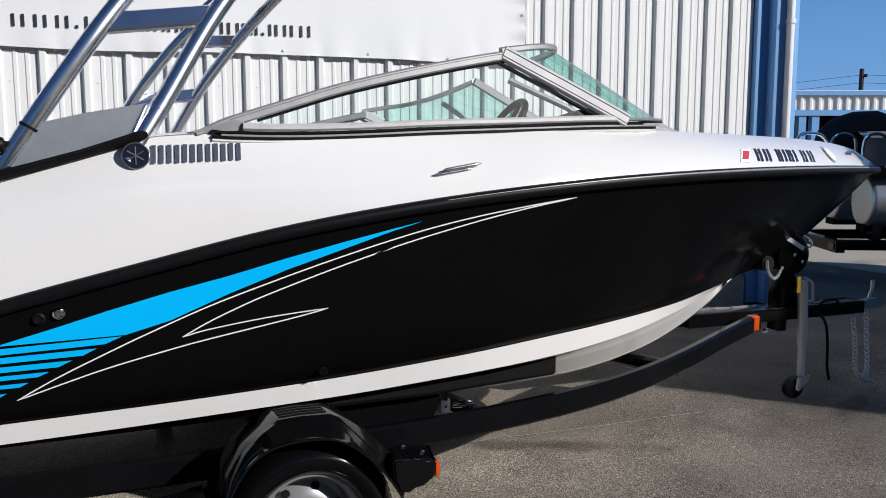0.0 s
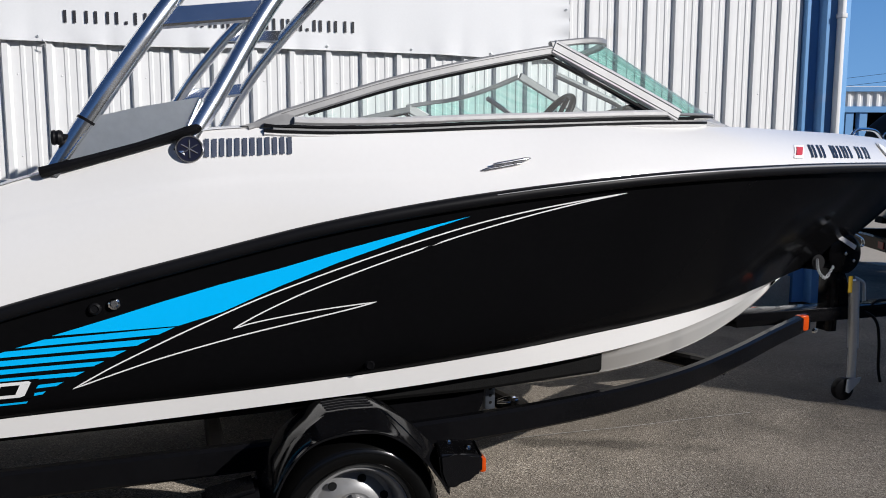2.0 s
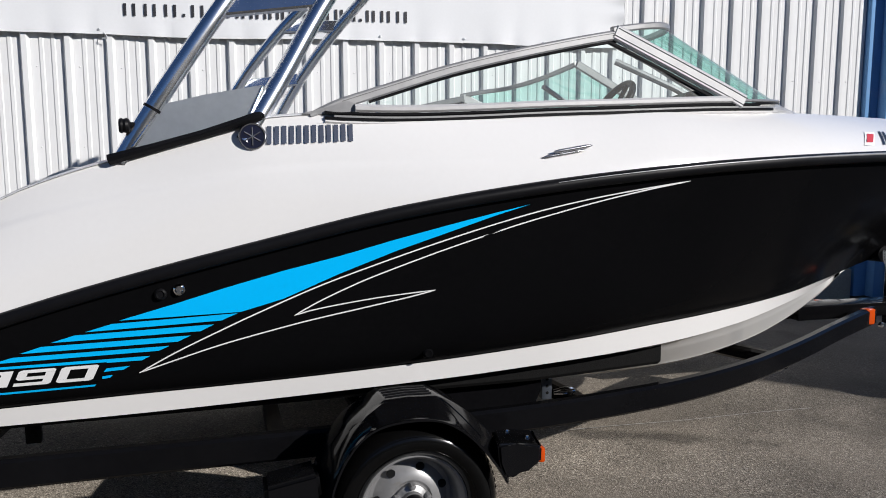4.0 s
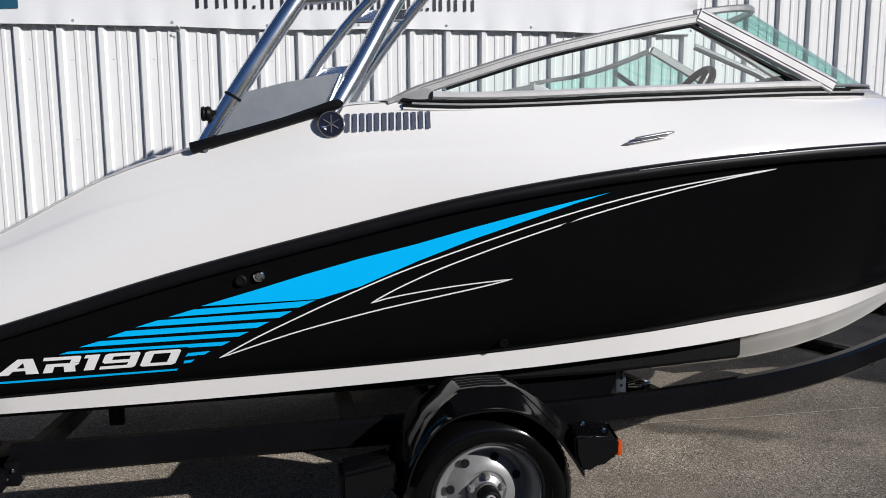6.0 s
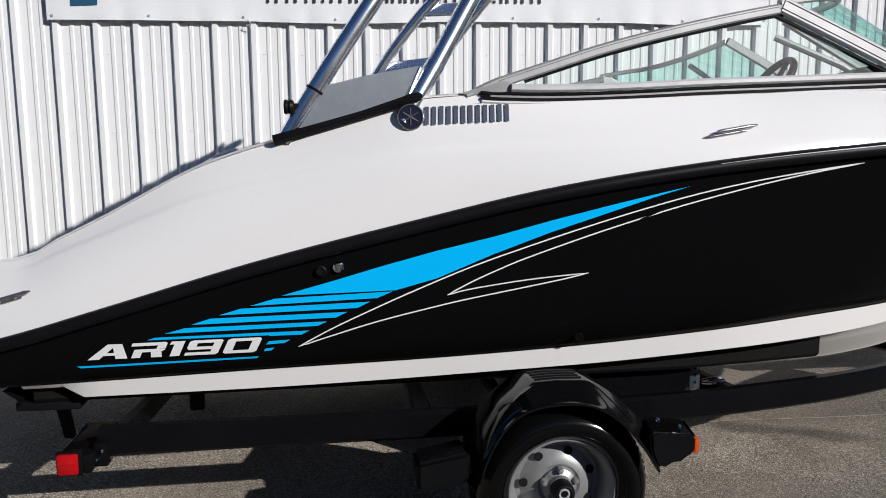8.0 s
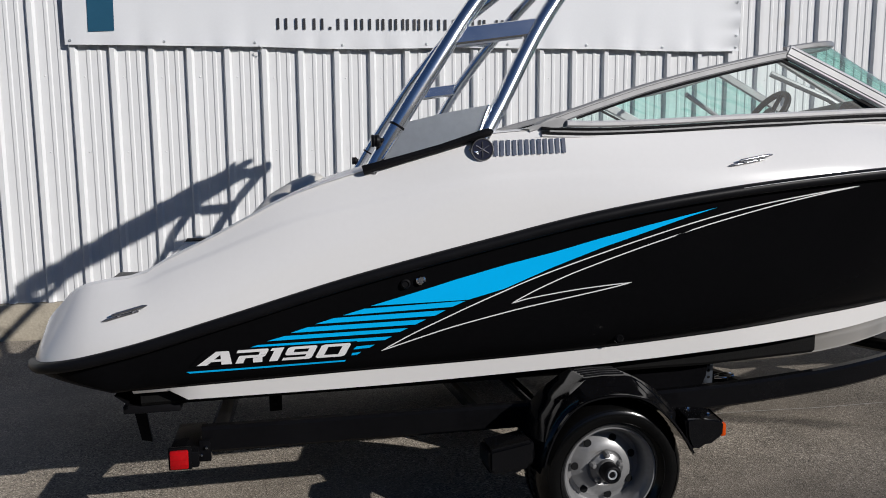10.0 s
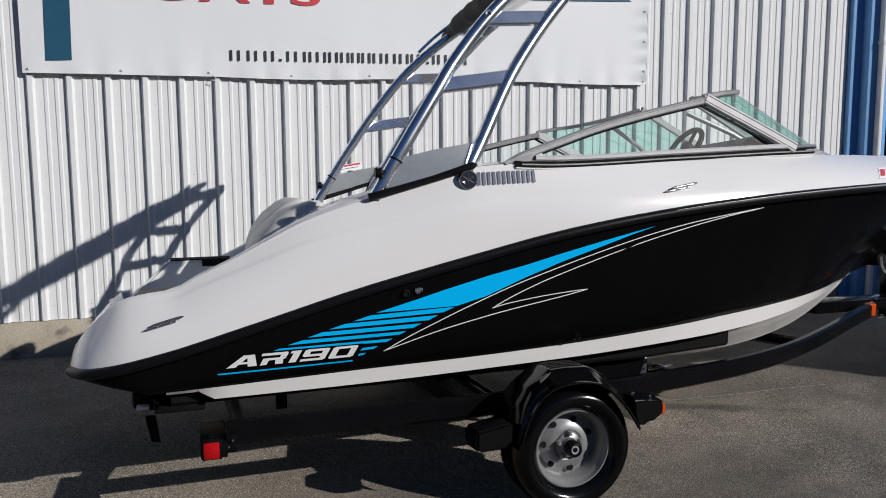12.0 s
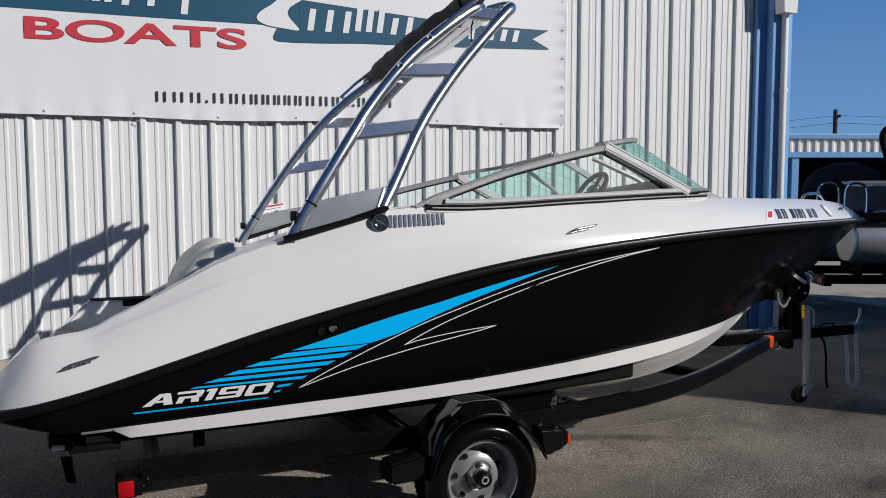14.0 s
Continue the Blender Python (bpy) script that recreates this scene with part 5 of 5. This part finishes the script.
def print_on(outline, mat, name, off=0.006, label=""):
    bm = bmesh.new()
    bm.faces.new([bm.verts.new((x, 0, z)) for x, z in outline])
    for x in np.arange(min(p[0] for p in outline) + 0.05, max(p[0] for p in outline), 0.08):
        bmesh.ops.bisect_plane(bm, geom=bm.verts[:] + bm.edges[:] + bm.faces[:], plane_co=(x, 0, 0), plane_no=(1, 0, 0))
    bmesh.ops.triangulate(bm, faces=bm.faces[:])
    for v in bm.verts:
        v.co.y = banner_y(v.co.x, v.co.z) - off
    return part(name, bm, mat, banner, label, 60)


print_on([(-1.219, 2.302), (-1.035, 2.311), (-1.028, 2.781), (-1.019, 3.634), (-1.213, 3.636), (-1.212, 2.773)], M_TEAL, "teal_bar", label="teal printed bar")
print_on([(-0.969, 3.019), (0.193, 3.018), (0.976, 3.023), (1.354, 3.017), (1.342, 3.527), (-0.980, 3.544)], M_TEAL, "teal_swoosh", label="teal printed ribbon")
print_on([(1.153, 3.003), (1.127, 2.949), (1.118, 2.918), (1.128, 2.901), (1.165, 2.890), (1.307, 2.888), (1.571, 2.899), (1.888, 2.917), (2.213, 2.925), (3.069, 2.948), (3.815, 2.977), (3.624, 3.064), (3.801, 3.158), (3.074, 3.155), (2.492, 3.180), (1.893, 3.218), (1.477, 3.248), (1.344, 3.257), (1.350, 3.015)], M_TEAL, "teal_flag", 0.008, "teal printed flag")
CURL = [(1.288, 3.482), (1.209, 3.312), (1.129, 3.215), (1.015, 3.135), (0.976, 3.082), (1.001, 3.042), (1.077, 3.015), (1.205, 3.001), (1.321, 2.990), (1.339, 3.004), (1.308, 3.039), (1.257, 3.094), (1.241, 3.136), (1.270, 3.189), (1.376, 3.261), (1.475, 3.346), (1.546, 3.480)]
print_on([(p.x, p.z) for p in smooth_line([(x, 0, z) for x, z in CURL], 4)], M_BANNER, "white_curl", 0.011, "white curl through the ribbon")


def bars(x0, x1, z0, z1, lean=0.0):
    """Plain upright bars that fill the place of a letter."""
    n = max(1, round((x1 - x0) / 0.15))
    for k in range(n + 1 if n > 1 else 1):
        x = x0 + (x1 - x0 - 0.055) * k / max(n, 1)
        print_on([(x, z0), (x + 0.055, z0), (x + 0.055 + lean, z1), (x + lean, z1)], M_BANNER, "name_bar", 0.012, "white bar in place of a letter")


for x0, x1, z0, z1 in ((1.409, 1.783, 2.998, 3.187), (1.837, 2.095, 3.020, 3.229), (2.169, 2.235, 3.013, 3.161), (2.312, 2.419, 3.017, 3.177), (2.515, 2.622, 3.020, 3.176), (2.736, 2.815, 3.018, 3.174), (2.938, 3.017, 3.021, 3.191), (3.141, 3.452, 3.024, 3.134)):
    bars(x0, x1, z0, z1, 0.03)
for x0, x1, z0 in ((-0.823, -0.565, 3.112), (-0.399, -0.169, 3.113), (-0.095, -0.021, 3.099), (0.098, 0.172, 3.105), (0.357, 0.523, 3.058)):
    bars(x0, x1, z0, 3.31, 0.03)
rnd = random.Random(7)
x = 0.128
for k, wd in enumerate([0.13, 0.13, 0.13, 0.03, 0.14, 0.10, 0.05, 0.09, 0.09, 0.08, 0.08, 0.09, 0.11, 0.11, 0.09, 0.08, 0.03, 0.10, 0.11, 0.13]):
    zc = 2.338 + 0.016 * (x - 0.128) / 2.0
    tall = 0.084 if k not in (3, 16) else 0.022
    for f in ((0.22, 0.72) if wd > 0.06 else (0.4,)):
        print_on([(x + f * 0.925 * wd - 0.009, zc), (x + f * 0.925 * wd + 0.011, zc), (x + f * 0.925 * wd + 0.011, zc + tall), (x + f * 0.925 * wd - 0.009, zc + tall)], M_INK, "address_bar", 0.008)
    x += 0.925 * wd + 0.0165
text = bpy.data.curves.new("boats_word", "FONT")
text.body, text.size, text.offset = "BOATS", 0.27, 0.006
word = bpy.data.objects.new("word", text)
data = bpy.data.meshes.new_from_object(word)
bpy.data.objects.remove(word)
bm = bmesh.new()
bm.from_mesh(data)
wx = [v.co.x for v in bm.verts]
wz = [v.co.y for v in bm.verts]
for v in bm.verts:
    u = (v.co.x - min(wx)) / (max(wx) - min(wx))
    x, z = -0.803 + 1.690 * u, 2.790 + 0.010 * u + 0.172 * (v.co.y - min(wz)) / (max(wz) - min(wz))
    v.co = Vector((x, banner_y(x, z) - 0.008, z))
part("boats_word", bm, M_RED_PRINT, banner, "red printed word BOATS", 60)
for x in np.linspace(BX0 + 0.04, BX1 - 0.03, 9):
    z = banner_foot(x) + 0.03
    part("grommet", lathe([(0.004, -0.002), (0.006, -0.004), (0.009, -0.003), (0.010, 0)], (x, banner_y(x, z) - 0.004, z), "y", 12), M_ALU_MATT, banner)
for z in np.linspace(2.34, 4.0, 7):
    part("grommet", lathe([(0.004, -0.002), (0.006, -0.004), (0.009, -0.003), (0.010, 0)], (BX1 - 0.03, banner_y(BX1 - 0.03, z) - 0.004, z), "y", 12), M_ALU_MATT, banner)
part("tie_cord", tube(smooth_line([(0.01, -0.06, 2.22), (0.03, -0.075, 2.185), (-0.01, -0.05, 2.18), (0.03, -0.05, 2.17), (0.02, -0.05, 2.16)], 5), 0.0025, 6), M_BANNER, banner)
# screws in rows over the sheets
bm = bmesh.new()
for z in (0.40, 1.42, 1.98, 2.9, 3.9):
    for k in range(-6, 24):
        lathe([(0, -0.004), (0.004, -0.003), (0.006, 0.0)], (k * RIB + 0.11, -0.002, z + 0.004 * math.sin(k * 5)), "y", 6, bm)
tagged(part("screw", bm, M_WALL, wall, "", 30), kind="stuff")

# ---- shed corner: blue trim, gutter end, downpipe ----
CX = 6.37
part("corner_trim", box((CX + 0.03, -0.05, 0.02), (CX + 0.16, 0.19, WALL_TOP), 0.004), M_BLUE_STEEL, wall, "blue steel corner trim")
part("corner_flange", box((CX + 0.16, -0.15, 0.02), (CX + 0.43, 0.18, WALL_TOP), 0.006), M_BLUE_STEEL, wall, "blue steel corner post")
part("door_frame", box((CX + 0.43, -0.06, 0.02), (CX + 0.50, 0.18, WALL_TOP), 0.004), M_BLUE_STEEL, wall)
pipe = thing("downpipe", (6.656, -0.20, 0.02), "white painted steel downpipe with a hopper on the blue corner", "downpipe")
part("pipe", box((6.632, -0.225, 0.02), (6.680, -0.155, 3.56), 0.012), M_WALL, pipe)
part("hopper", prism([(6.55, 3.50), (6.72, 3.50), (6.75, 3.85), (6.52, 3.85)], lambda u, v: (u, -0.29, v), lambda u, v: (u, -0.155, v)), M_WALL, pipe)
for z in (1.0, 2.66):
    part("joint", box((6.626, -0.232, z), (6.686, -0.15, z + 0.045), 0.006), M_WALL, pipe)

# pale concrete paving past the shed's corner
M_PAVE = material("pale_concrete", (0.42, 0.375, 0.31), 0.9, var=0.12, scale=0.8, fine=25, bump=0.3, bump_scale=60, wear=((0.26, 0.235, 0.2), 0.9, 0.58))
bm = prism([(9.2, 6.0), (9.45, -3.0), (40, -8), (44, 44), (12, 44)], lambda u, v: (u, v, -0.06), lambda u, v: (u, v, 0.012))
tagged(part("pavement", bm, M_PAVE), "pale worn concrete paving in the sun", "pavement", kind="structure")

# ---- far yard: open bay shed, pole and wires, bare trees ----
P0, ALONG = Vector((19.7, 13.1, 0)), Vector((0.946, -0.324, 0)).normalized()
BACK = Vector((-ALONG.y, ALONG.x, 0)) * 1.0
shed = thing("far_shed", P0, "open fronted storage shed with blue trim and a ribbed white fascia", "shed")


def far_box(u0, u1, d0, d1, z0, z1, bm=None):
    bm = bm or bmesh.new()
    pts = [P0 + ALONG * u + BACK * d + Vector((0, 0, z)) for u in (u0, u1) for d in (d0, d1) for z in (z0, z1)]
    v = [bm.verts.new(p) for p in pts]
    for f in ((0, 1, 3, 2), (4, 6, 7, 5), (0, 4, 5, 1), (2, 3, 7, 6), (0, 2, 6, 4), (1, 5, 7, 3)):
        bm.faces.new([v[i] for i in f])
    return bm


part("eave_trim", far_box(-6, 22, -0.12, 0.1, 3.12, 3.25), M_BLUE_STEEL, shed, "blue eave trim")
bm = bmesh.new()
rows = []
for k in range(92):
    c = -6 + k * RIB
    rows += [(c, 0), (c + 0.05, -0.05), (c + 0.12, -0.05), (c + 0.17, 0)]
loft([[P0 + ALONG * u + BACK * d + Vector((0, 0, z)) for u, d in rows] for z in (2.69, 3.12)], bm)
part("fascia", bm, M_WALL, shed, "white ribbed fascia", 20)
part("lintel", far_box(-6, 22, -0.10, 0.1, 2.52, 2.69), M_BLUE_STEEL, shed, "blue lintel")
part("roof", far_box(-6, 22, 0.0, 9, 3.20, 3.28), M_WALL, shed)
# near-black walls: the shade inside the shed is put into their colour
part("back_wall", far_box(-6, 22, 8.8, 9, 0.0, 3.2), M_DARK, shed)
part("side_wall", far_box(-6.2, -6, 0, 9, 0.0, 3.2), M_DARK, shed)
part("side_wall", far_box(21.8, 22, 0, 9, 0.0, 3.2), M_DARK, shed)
for u in (-0.15, 0.25, 7.5, 15):
    part("post", far_box(u, u + 0.22, -0.05, 0.2, 0.0, 2.53), M_BLUE_STEEL, shed, "blue steel post")
pole_at = Vector((44.9, 34.4, 0))
M_POLE = material("creosoted_wood", (0.035, 0.035, 0.045), 0.85, var=0.3)
pole = thing("utility_pole", pole_at, "dark wooden utility pole with sagging wires", "utility pole")
part("pole", tube([pole_at + Vector((0, 0, 0)), pole_at + Vector((0, 0, 6.7))], [0.17, 0.14], 10), M_POLE, pole)
part("insulator", box(pole_at + Vector((0.1, -0.3, 6.15)), pole_at + Vector((0.2, 0.0, 6.35)), 0.02), M_POLE, pole)
for h, e in ((6.3, 0.0), (5.8, 0.3)):
    for d in (1, -1):
        far = pole_at + Vector((0.62, -0.785, 0)) * 30 * d + Vector((0, 0, h - 0.3))
        mid = (pole_at + Vector((0, 0, h)) + far) / 2 - Vector((0, 0, 0.9))
        part("wire", tube(smooth_line([pole_at + Vector((0, 0, h)), mid, far], 8), 0.012, 5), M_RUBBER, pole)
M_TWIG = material("bare_twigs", (0.16, 0.13, 0.11), 0.9, var=0.2)


def bare_tree(at, height, seed):
    r = random.Random(seed)
    tree = thing("bare_tree", at, "leafless winter tree beyond the storage shed", "tree", "far trees")
    trunk, crown = bmesh.new(), bmesh.new()

    def grow(p, way, length, rad, depth, bm):
        q = p + way * length
        bend = p.lerp(q, 0.5) + Vector((r.uniform(-1, 1), r.uniform(-1, 1), 0)) * length * 0.07
        tube([p, bend, q], [rad, rad * 0.8, rad * 0.6], 5 if depth > 1 else 4, bm)
        if depth:
            for _ in range(r.randint(3, 4)):
                a = r.uniform(0, 2 * math.pi)
                t = r.uniform(0.45, 1)
                grow(p.lerp(q, t), (way * 0.9 + Vector((math.cos(a), math.sin(a), r.uniform(-0.1, 0.6))) * r.uniform(0.4, 0.8)).normalized(), length * r.uniform(0.5, 0.72), rad * 0.56, depth - 1, crown)

    grow(Vector(at), Vector((0, 0, 1)), height * 0.42, height * 0.02, 4, trunk)
    part("trunk", trunk, M_TWIG, tree)
    tagged(part("crown", crown, M_TWIG, tree, "bare branches"), kind="stuff")


for n, (x, y, h) in enumerate(((43, 38.0, 5.6), (45, 36.6, 5.3), (46, 33.6, 5.2), (47, 32.2, 5.5), (47.5, 30.6, 5.4), (48, 29.0, 5.4), (44, 40.0, 5.5))):
    bare_tree(Vector((x, y, 0)), h, 20 + n)

# ---- pontoon boat on a trailer past the shed's corner ----
PO, PX = Vector((8.32, 0.30, 0)), Vector((0.906, -0.424, 0)).normalized()
PY = Vector((-PX.y, PX.x, 0))


def pt(u, d, z):
    return PO + 0.914 * (PX * u + PY * d) + Vector((0, 0, 0.895 * z - 0.21))


pontoon = thing("pontoon_boat", pt(0, 0, 1.0), "aluminium pontoon boat with black seats parked past the corner", "boat")
M_TUBE = material("brushed_pontoon", (0.66, 0.65, 0.62), 0.32, metal=0.75, var=0.1, scale=4)
for d in (0.0, 0.95):
    bm = tube([pt(u, d, 1.30) for u in (-0.10, -0.095, -0.08, -0.05, 0.5, 1.6, 2.7)], [0.25, 0.275, 0.29, 0.30, 0.30, 0.30, 0.30], 28)
    part("pontoon", bm, M_TUBE, pontoon, "brushed aluminium pontoon", 40)
def pbox(u0, u1, d0, d1, z0, z1, bev=0.0):
    bm = bmesh.new()
    v = [bm.verts.new(pt(u, d, z)) for u in (u0, u1) for d in (d0, d1) for z in (z0, z1)]
    for f in ((0, 1, 3, 2), (4, 6, 7, 5), (0, 4, 5, 1), (2, 3, 7, 6), (0, 2, 6, 4), (1, 5, 7, 3)):
        bm.faces.new([v[i] for i in f])
    if bev:
        bmesh.ops.bevel(bm, geom=bm.edges[:], offset=bev, segments=2, affect="EDGES")
    return bm


part("deck", pbox(-0.62, 2.8, -0.35, 1.30, 1.60, 1.70), M_BLACK_PAINT, pontoon, "black deck edge")
part("fence_panel", pbox(0.35, 2.75, -0.32, -0.28, 1.76, 2.25), M_RUBBER, pontoon, "dark fence panel")
for u0 in (-0.56, -0.20):
    part("ladder_hoop", tube(smooth_line([pt(u0, -0.2, 1.70), pt(u0, -0.2, 1.94), pt(u0 + 0.03, -0.2, 2.05), pt(u0 + 0.14, -0.2, 2.10), pt(u0 + 0.25, -0.2, 2.05), pt(u0 + 0.28, -0.2, 1.94), pt(u0 + 0.28, -0.2, 1.70)], 5), 0.016, 8), M_CHROME, pontoon, "bright boarding hoop")
part("rail", tube(smooth_line([pt(0.42, -0.3, 1.70), pt(0.42, -0.3, 2.25), pt(0.52, -0.3, 2.42), pt(0.8, -0.3, 2.45), pt(2.75, -0.3, 2.45)], 5), 0.018, 8), M_CHROME, pontoon)
part("rail", tube([pt(0.44, -0.3, 2.30), pt(2.75, -0.3, 2.30)], 0.014, 8), M_CHROME, pontoon)
part("rail_brace", tube([pt(0.55, -0.3, 2.28), pt(0.85, -0.3, 2.12)], 0.012, 8), M_CHROME, pontoon)
part("lounge", loft([[pt(u, d, z) for d, z in ((-0.1, 1.72), (-0.1, 2.05), (0.1, 2.13), (0.5, 2.13), (0.7, 2.05), (0.7, 1.72))] for u in (-0.15, -0.1, 0.55, 0.6)]), M_VINYL_GREY, pontoon, "dark vinyl lounge", 40)
part("stern_cover", tube([pt(u, 0.6, z) for u, z in ((-0.45, 1.98), (-0.36, 2.02), (-0.2, 2.07), (0.0, 2.10), (0.25, 2.10), (0.5, 2.05))], [0.04, 0.14, 0.22, 0.26, 0.27, 0.22], 16), M_CANVAS, pontoon, "black engine cover", 60)
part("arch", tube(smooth_line([pt(0.40, -0.1, 2.35), pt(0.30, -0.1, 2.70), pt(0.36, -0.1, 2.84), pt(0.50, -0.1, 2.86), pt(0.62, -0.1, 2.72), pt(0.75, -0.1, 2.55)], 5), 0.04, 10), M_RUBBER, pontoon, "black padded arch")
part("canopy", loft([[pt(u, d, z + 0.0) for d, z in ((-0.3, 2.78), (-0.25, 2.95), (0.3, 3.08), (1.0, 3.0), (1.1, 2.8))] for u in (0.95, 1.1, 1.8, 2.6)]), M_CANVAS, pontoon, "black canvas canopy", 40)
part("lamp", lathe([(0, -0.09), (0.06, -0.07), (0.09, 0.0), (0.06, 0.07), (0, 0.09)], pt(0.72, -0.3, 2.22), "z", 16), M_CHROME, pontoon, "round bright lamp")
for u in (0.9, 1.6):
    part("seat", pbox(u, u + 0.5, -0.15, 0.5, 1.72, 2.35, 0.06), M_VINYL_GREY, pontoon, "dark helm seat")
ptrail = thing("pontoon_trailer", pt(1, 0.9, 0.4), "dark steel pontoon trailer with bunks", "trailer")
part("beam", pbox(-0.45, 2.9, -0.25, -0.15, 0.72, 0.84), M_BLACK_PAINT, ptrail)
part("beam", pbox(-0.45, 2.9, 1.05, 1.15, 0.72, 0.84), M_BLACK_PAINT, ptrail)
part("rear_beam", pbox(-0.50, -0.40, -0.35, 1.30, 0.70, 0.84), M_BLACK_PAINT, ptrail)
part("tail_light", pbox(-0.51, -0.505, -0.30, -0.15, 0.73, 0.81), M_RED_LENS, ptrail)
for u in (-0.05, 0.35, 2.4):
    part("bunk_stand", pbox(u, u + 0.1, -0.22, -0.02, 0.84, 1.02), M_BLACK_PAINT, ptrail)
part("bunk", pbox(-0.1, 2.7, -0.12, 0.12, 0.93, 1.02), M_CARPET, ptrail)
part("bunk", pbox(-0.1, 2.7, 0.83, 1.07, 0.93, 1.02), M_CARPET, ptrail)
for d in (-0.4, 1.15):
    c = pt(2.5, d, 0.56)
    part("wheel", tube([c, c + PY * 0.2], 0.30, 28), M_TYRE, ptrail, "black trailer tyre")
    part("hub_cap", tube([c - PY * 0.01, c + PY * 0.21], 0.17, 20), M_WHEEL, ptrail)
part("axle", tube([pt(2.5, -0.3, 0.56), pt(2.5, 1.3, 0.56)], 0.04, 10), M_BLACK_PAINT, ptrail)

# plain wall added out of view on the sunny side, only to shade the yard ahead of the bow
bm = bmesh.new()
a, b = Vector((10.76, -9.10, 0)), Vector((17.4, -6.6, 0))
n = Vector((0.6, -0.8, 0)) * 0.2
v = [bm.verts.new(p) for p in (a, b, b + n, a + n)] + [bm.verts.new(p + Vector((0, 0, h))) for p, h in ((a, 5.85), (b, 5.10), (b + n, 5.10), (a + n, 5.85))]
for f in ((0, 1, 2, 3), (4, 7, 6, 5), (0, 4, 5, 1), (1, 5, 6, 2), (2, 6, 7, 3), (3, 7, 4, 0)):
    bm.faces.new([v[i] for i in f])
tagged(part("shade_blocker", bm, M_CONCRETE), "unseen plain wall added to shade the yard ahead of the bow", "wall", kind="structure")

# plain dark wall added unseen behind the camera to hold back skylight in the shadows
M_BLOCKER = material("dark_blocker", (0.10, 0.085, 0.075), 0.9, var=0.25, scale=2, fine=20)
tagged(part("skylight_blocker", box((-45, -30.4, -0.2), (40, -30, 9.0)), M_BLOCKER), "unseen dark wall added behind the camera to block skylight", "wall", kind="structure")

# clear winter sky beyond the far trees
M_SKY = bpy.data.materials.new("clear_sky")
M_SKY.use_nodes = True
n, l = M_SKY.node_tree.nodes, M_SKY.node_tree.links
n.remove(n["Principled BSDF"])
geo, sep, ramp, glow = n.new("ShaderNodeNewGeometry"), n.new("ShaderNodeSeparateXYZ"), n.new("ShaderNodeMapRange"), n.new("ShaderNodeEmission")
grade = n.new("ShaderNodeValToRGB")
grade.color_ramp.elements[0].color, grade.color_ramp.elements[1].color = (0.20, 0.42, 0.76, 1), (0.05, 0.185, 0.50, 1)
ramp.inputs["From Max"].default_value = 120
l.new(geo.outputs["Position"], sep.inputs[0]), l.new(sep.outputs["Z"], ramp.inputs["Value"]), l.new(ramp.outputs[0], grade.inputs["Fac"])
l.new(grade.outputs["Color"], glow.inputs["Color"]), l.new(glow.outputs[0], n["Material Output"].inputs["Surface"])
bm = loft([[(390 * math.cos(a), 390 * math.sin(a), z) for a in np.linspace(0.05, 1.2, 24)] for z in (-5, 60, 170, 260)])
tagged(part("backdrop_sky", bm, M_SKY, smooth=60), "clear blue winter sky", "sky", kind="structure")
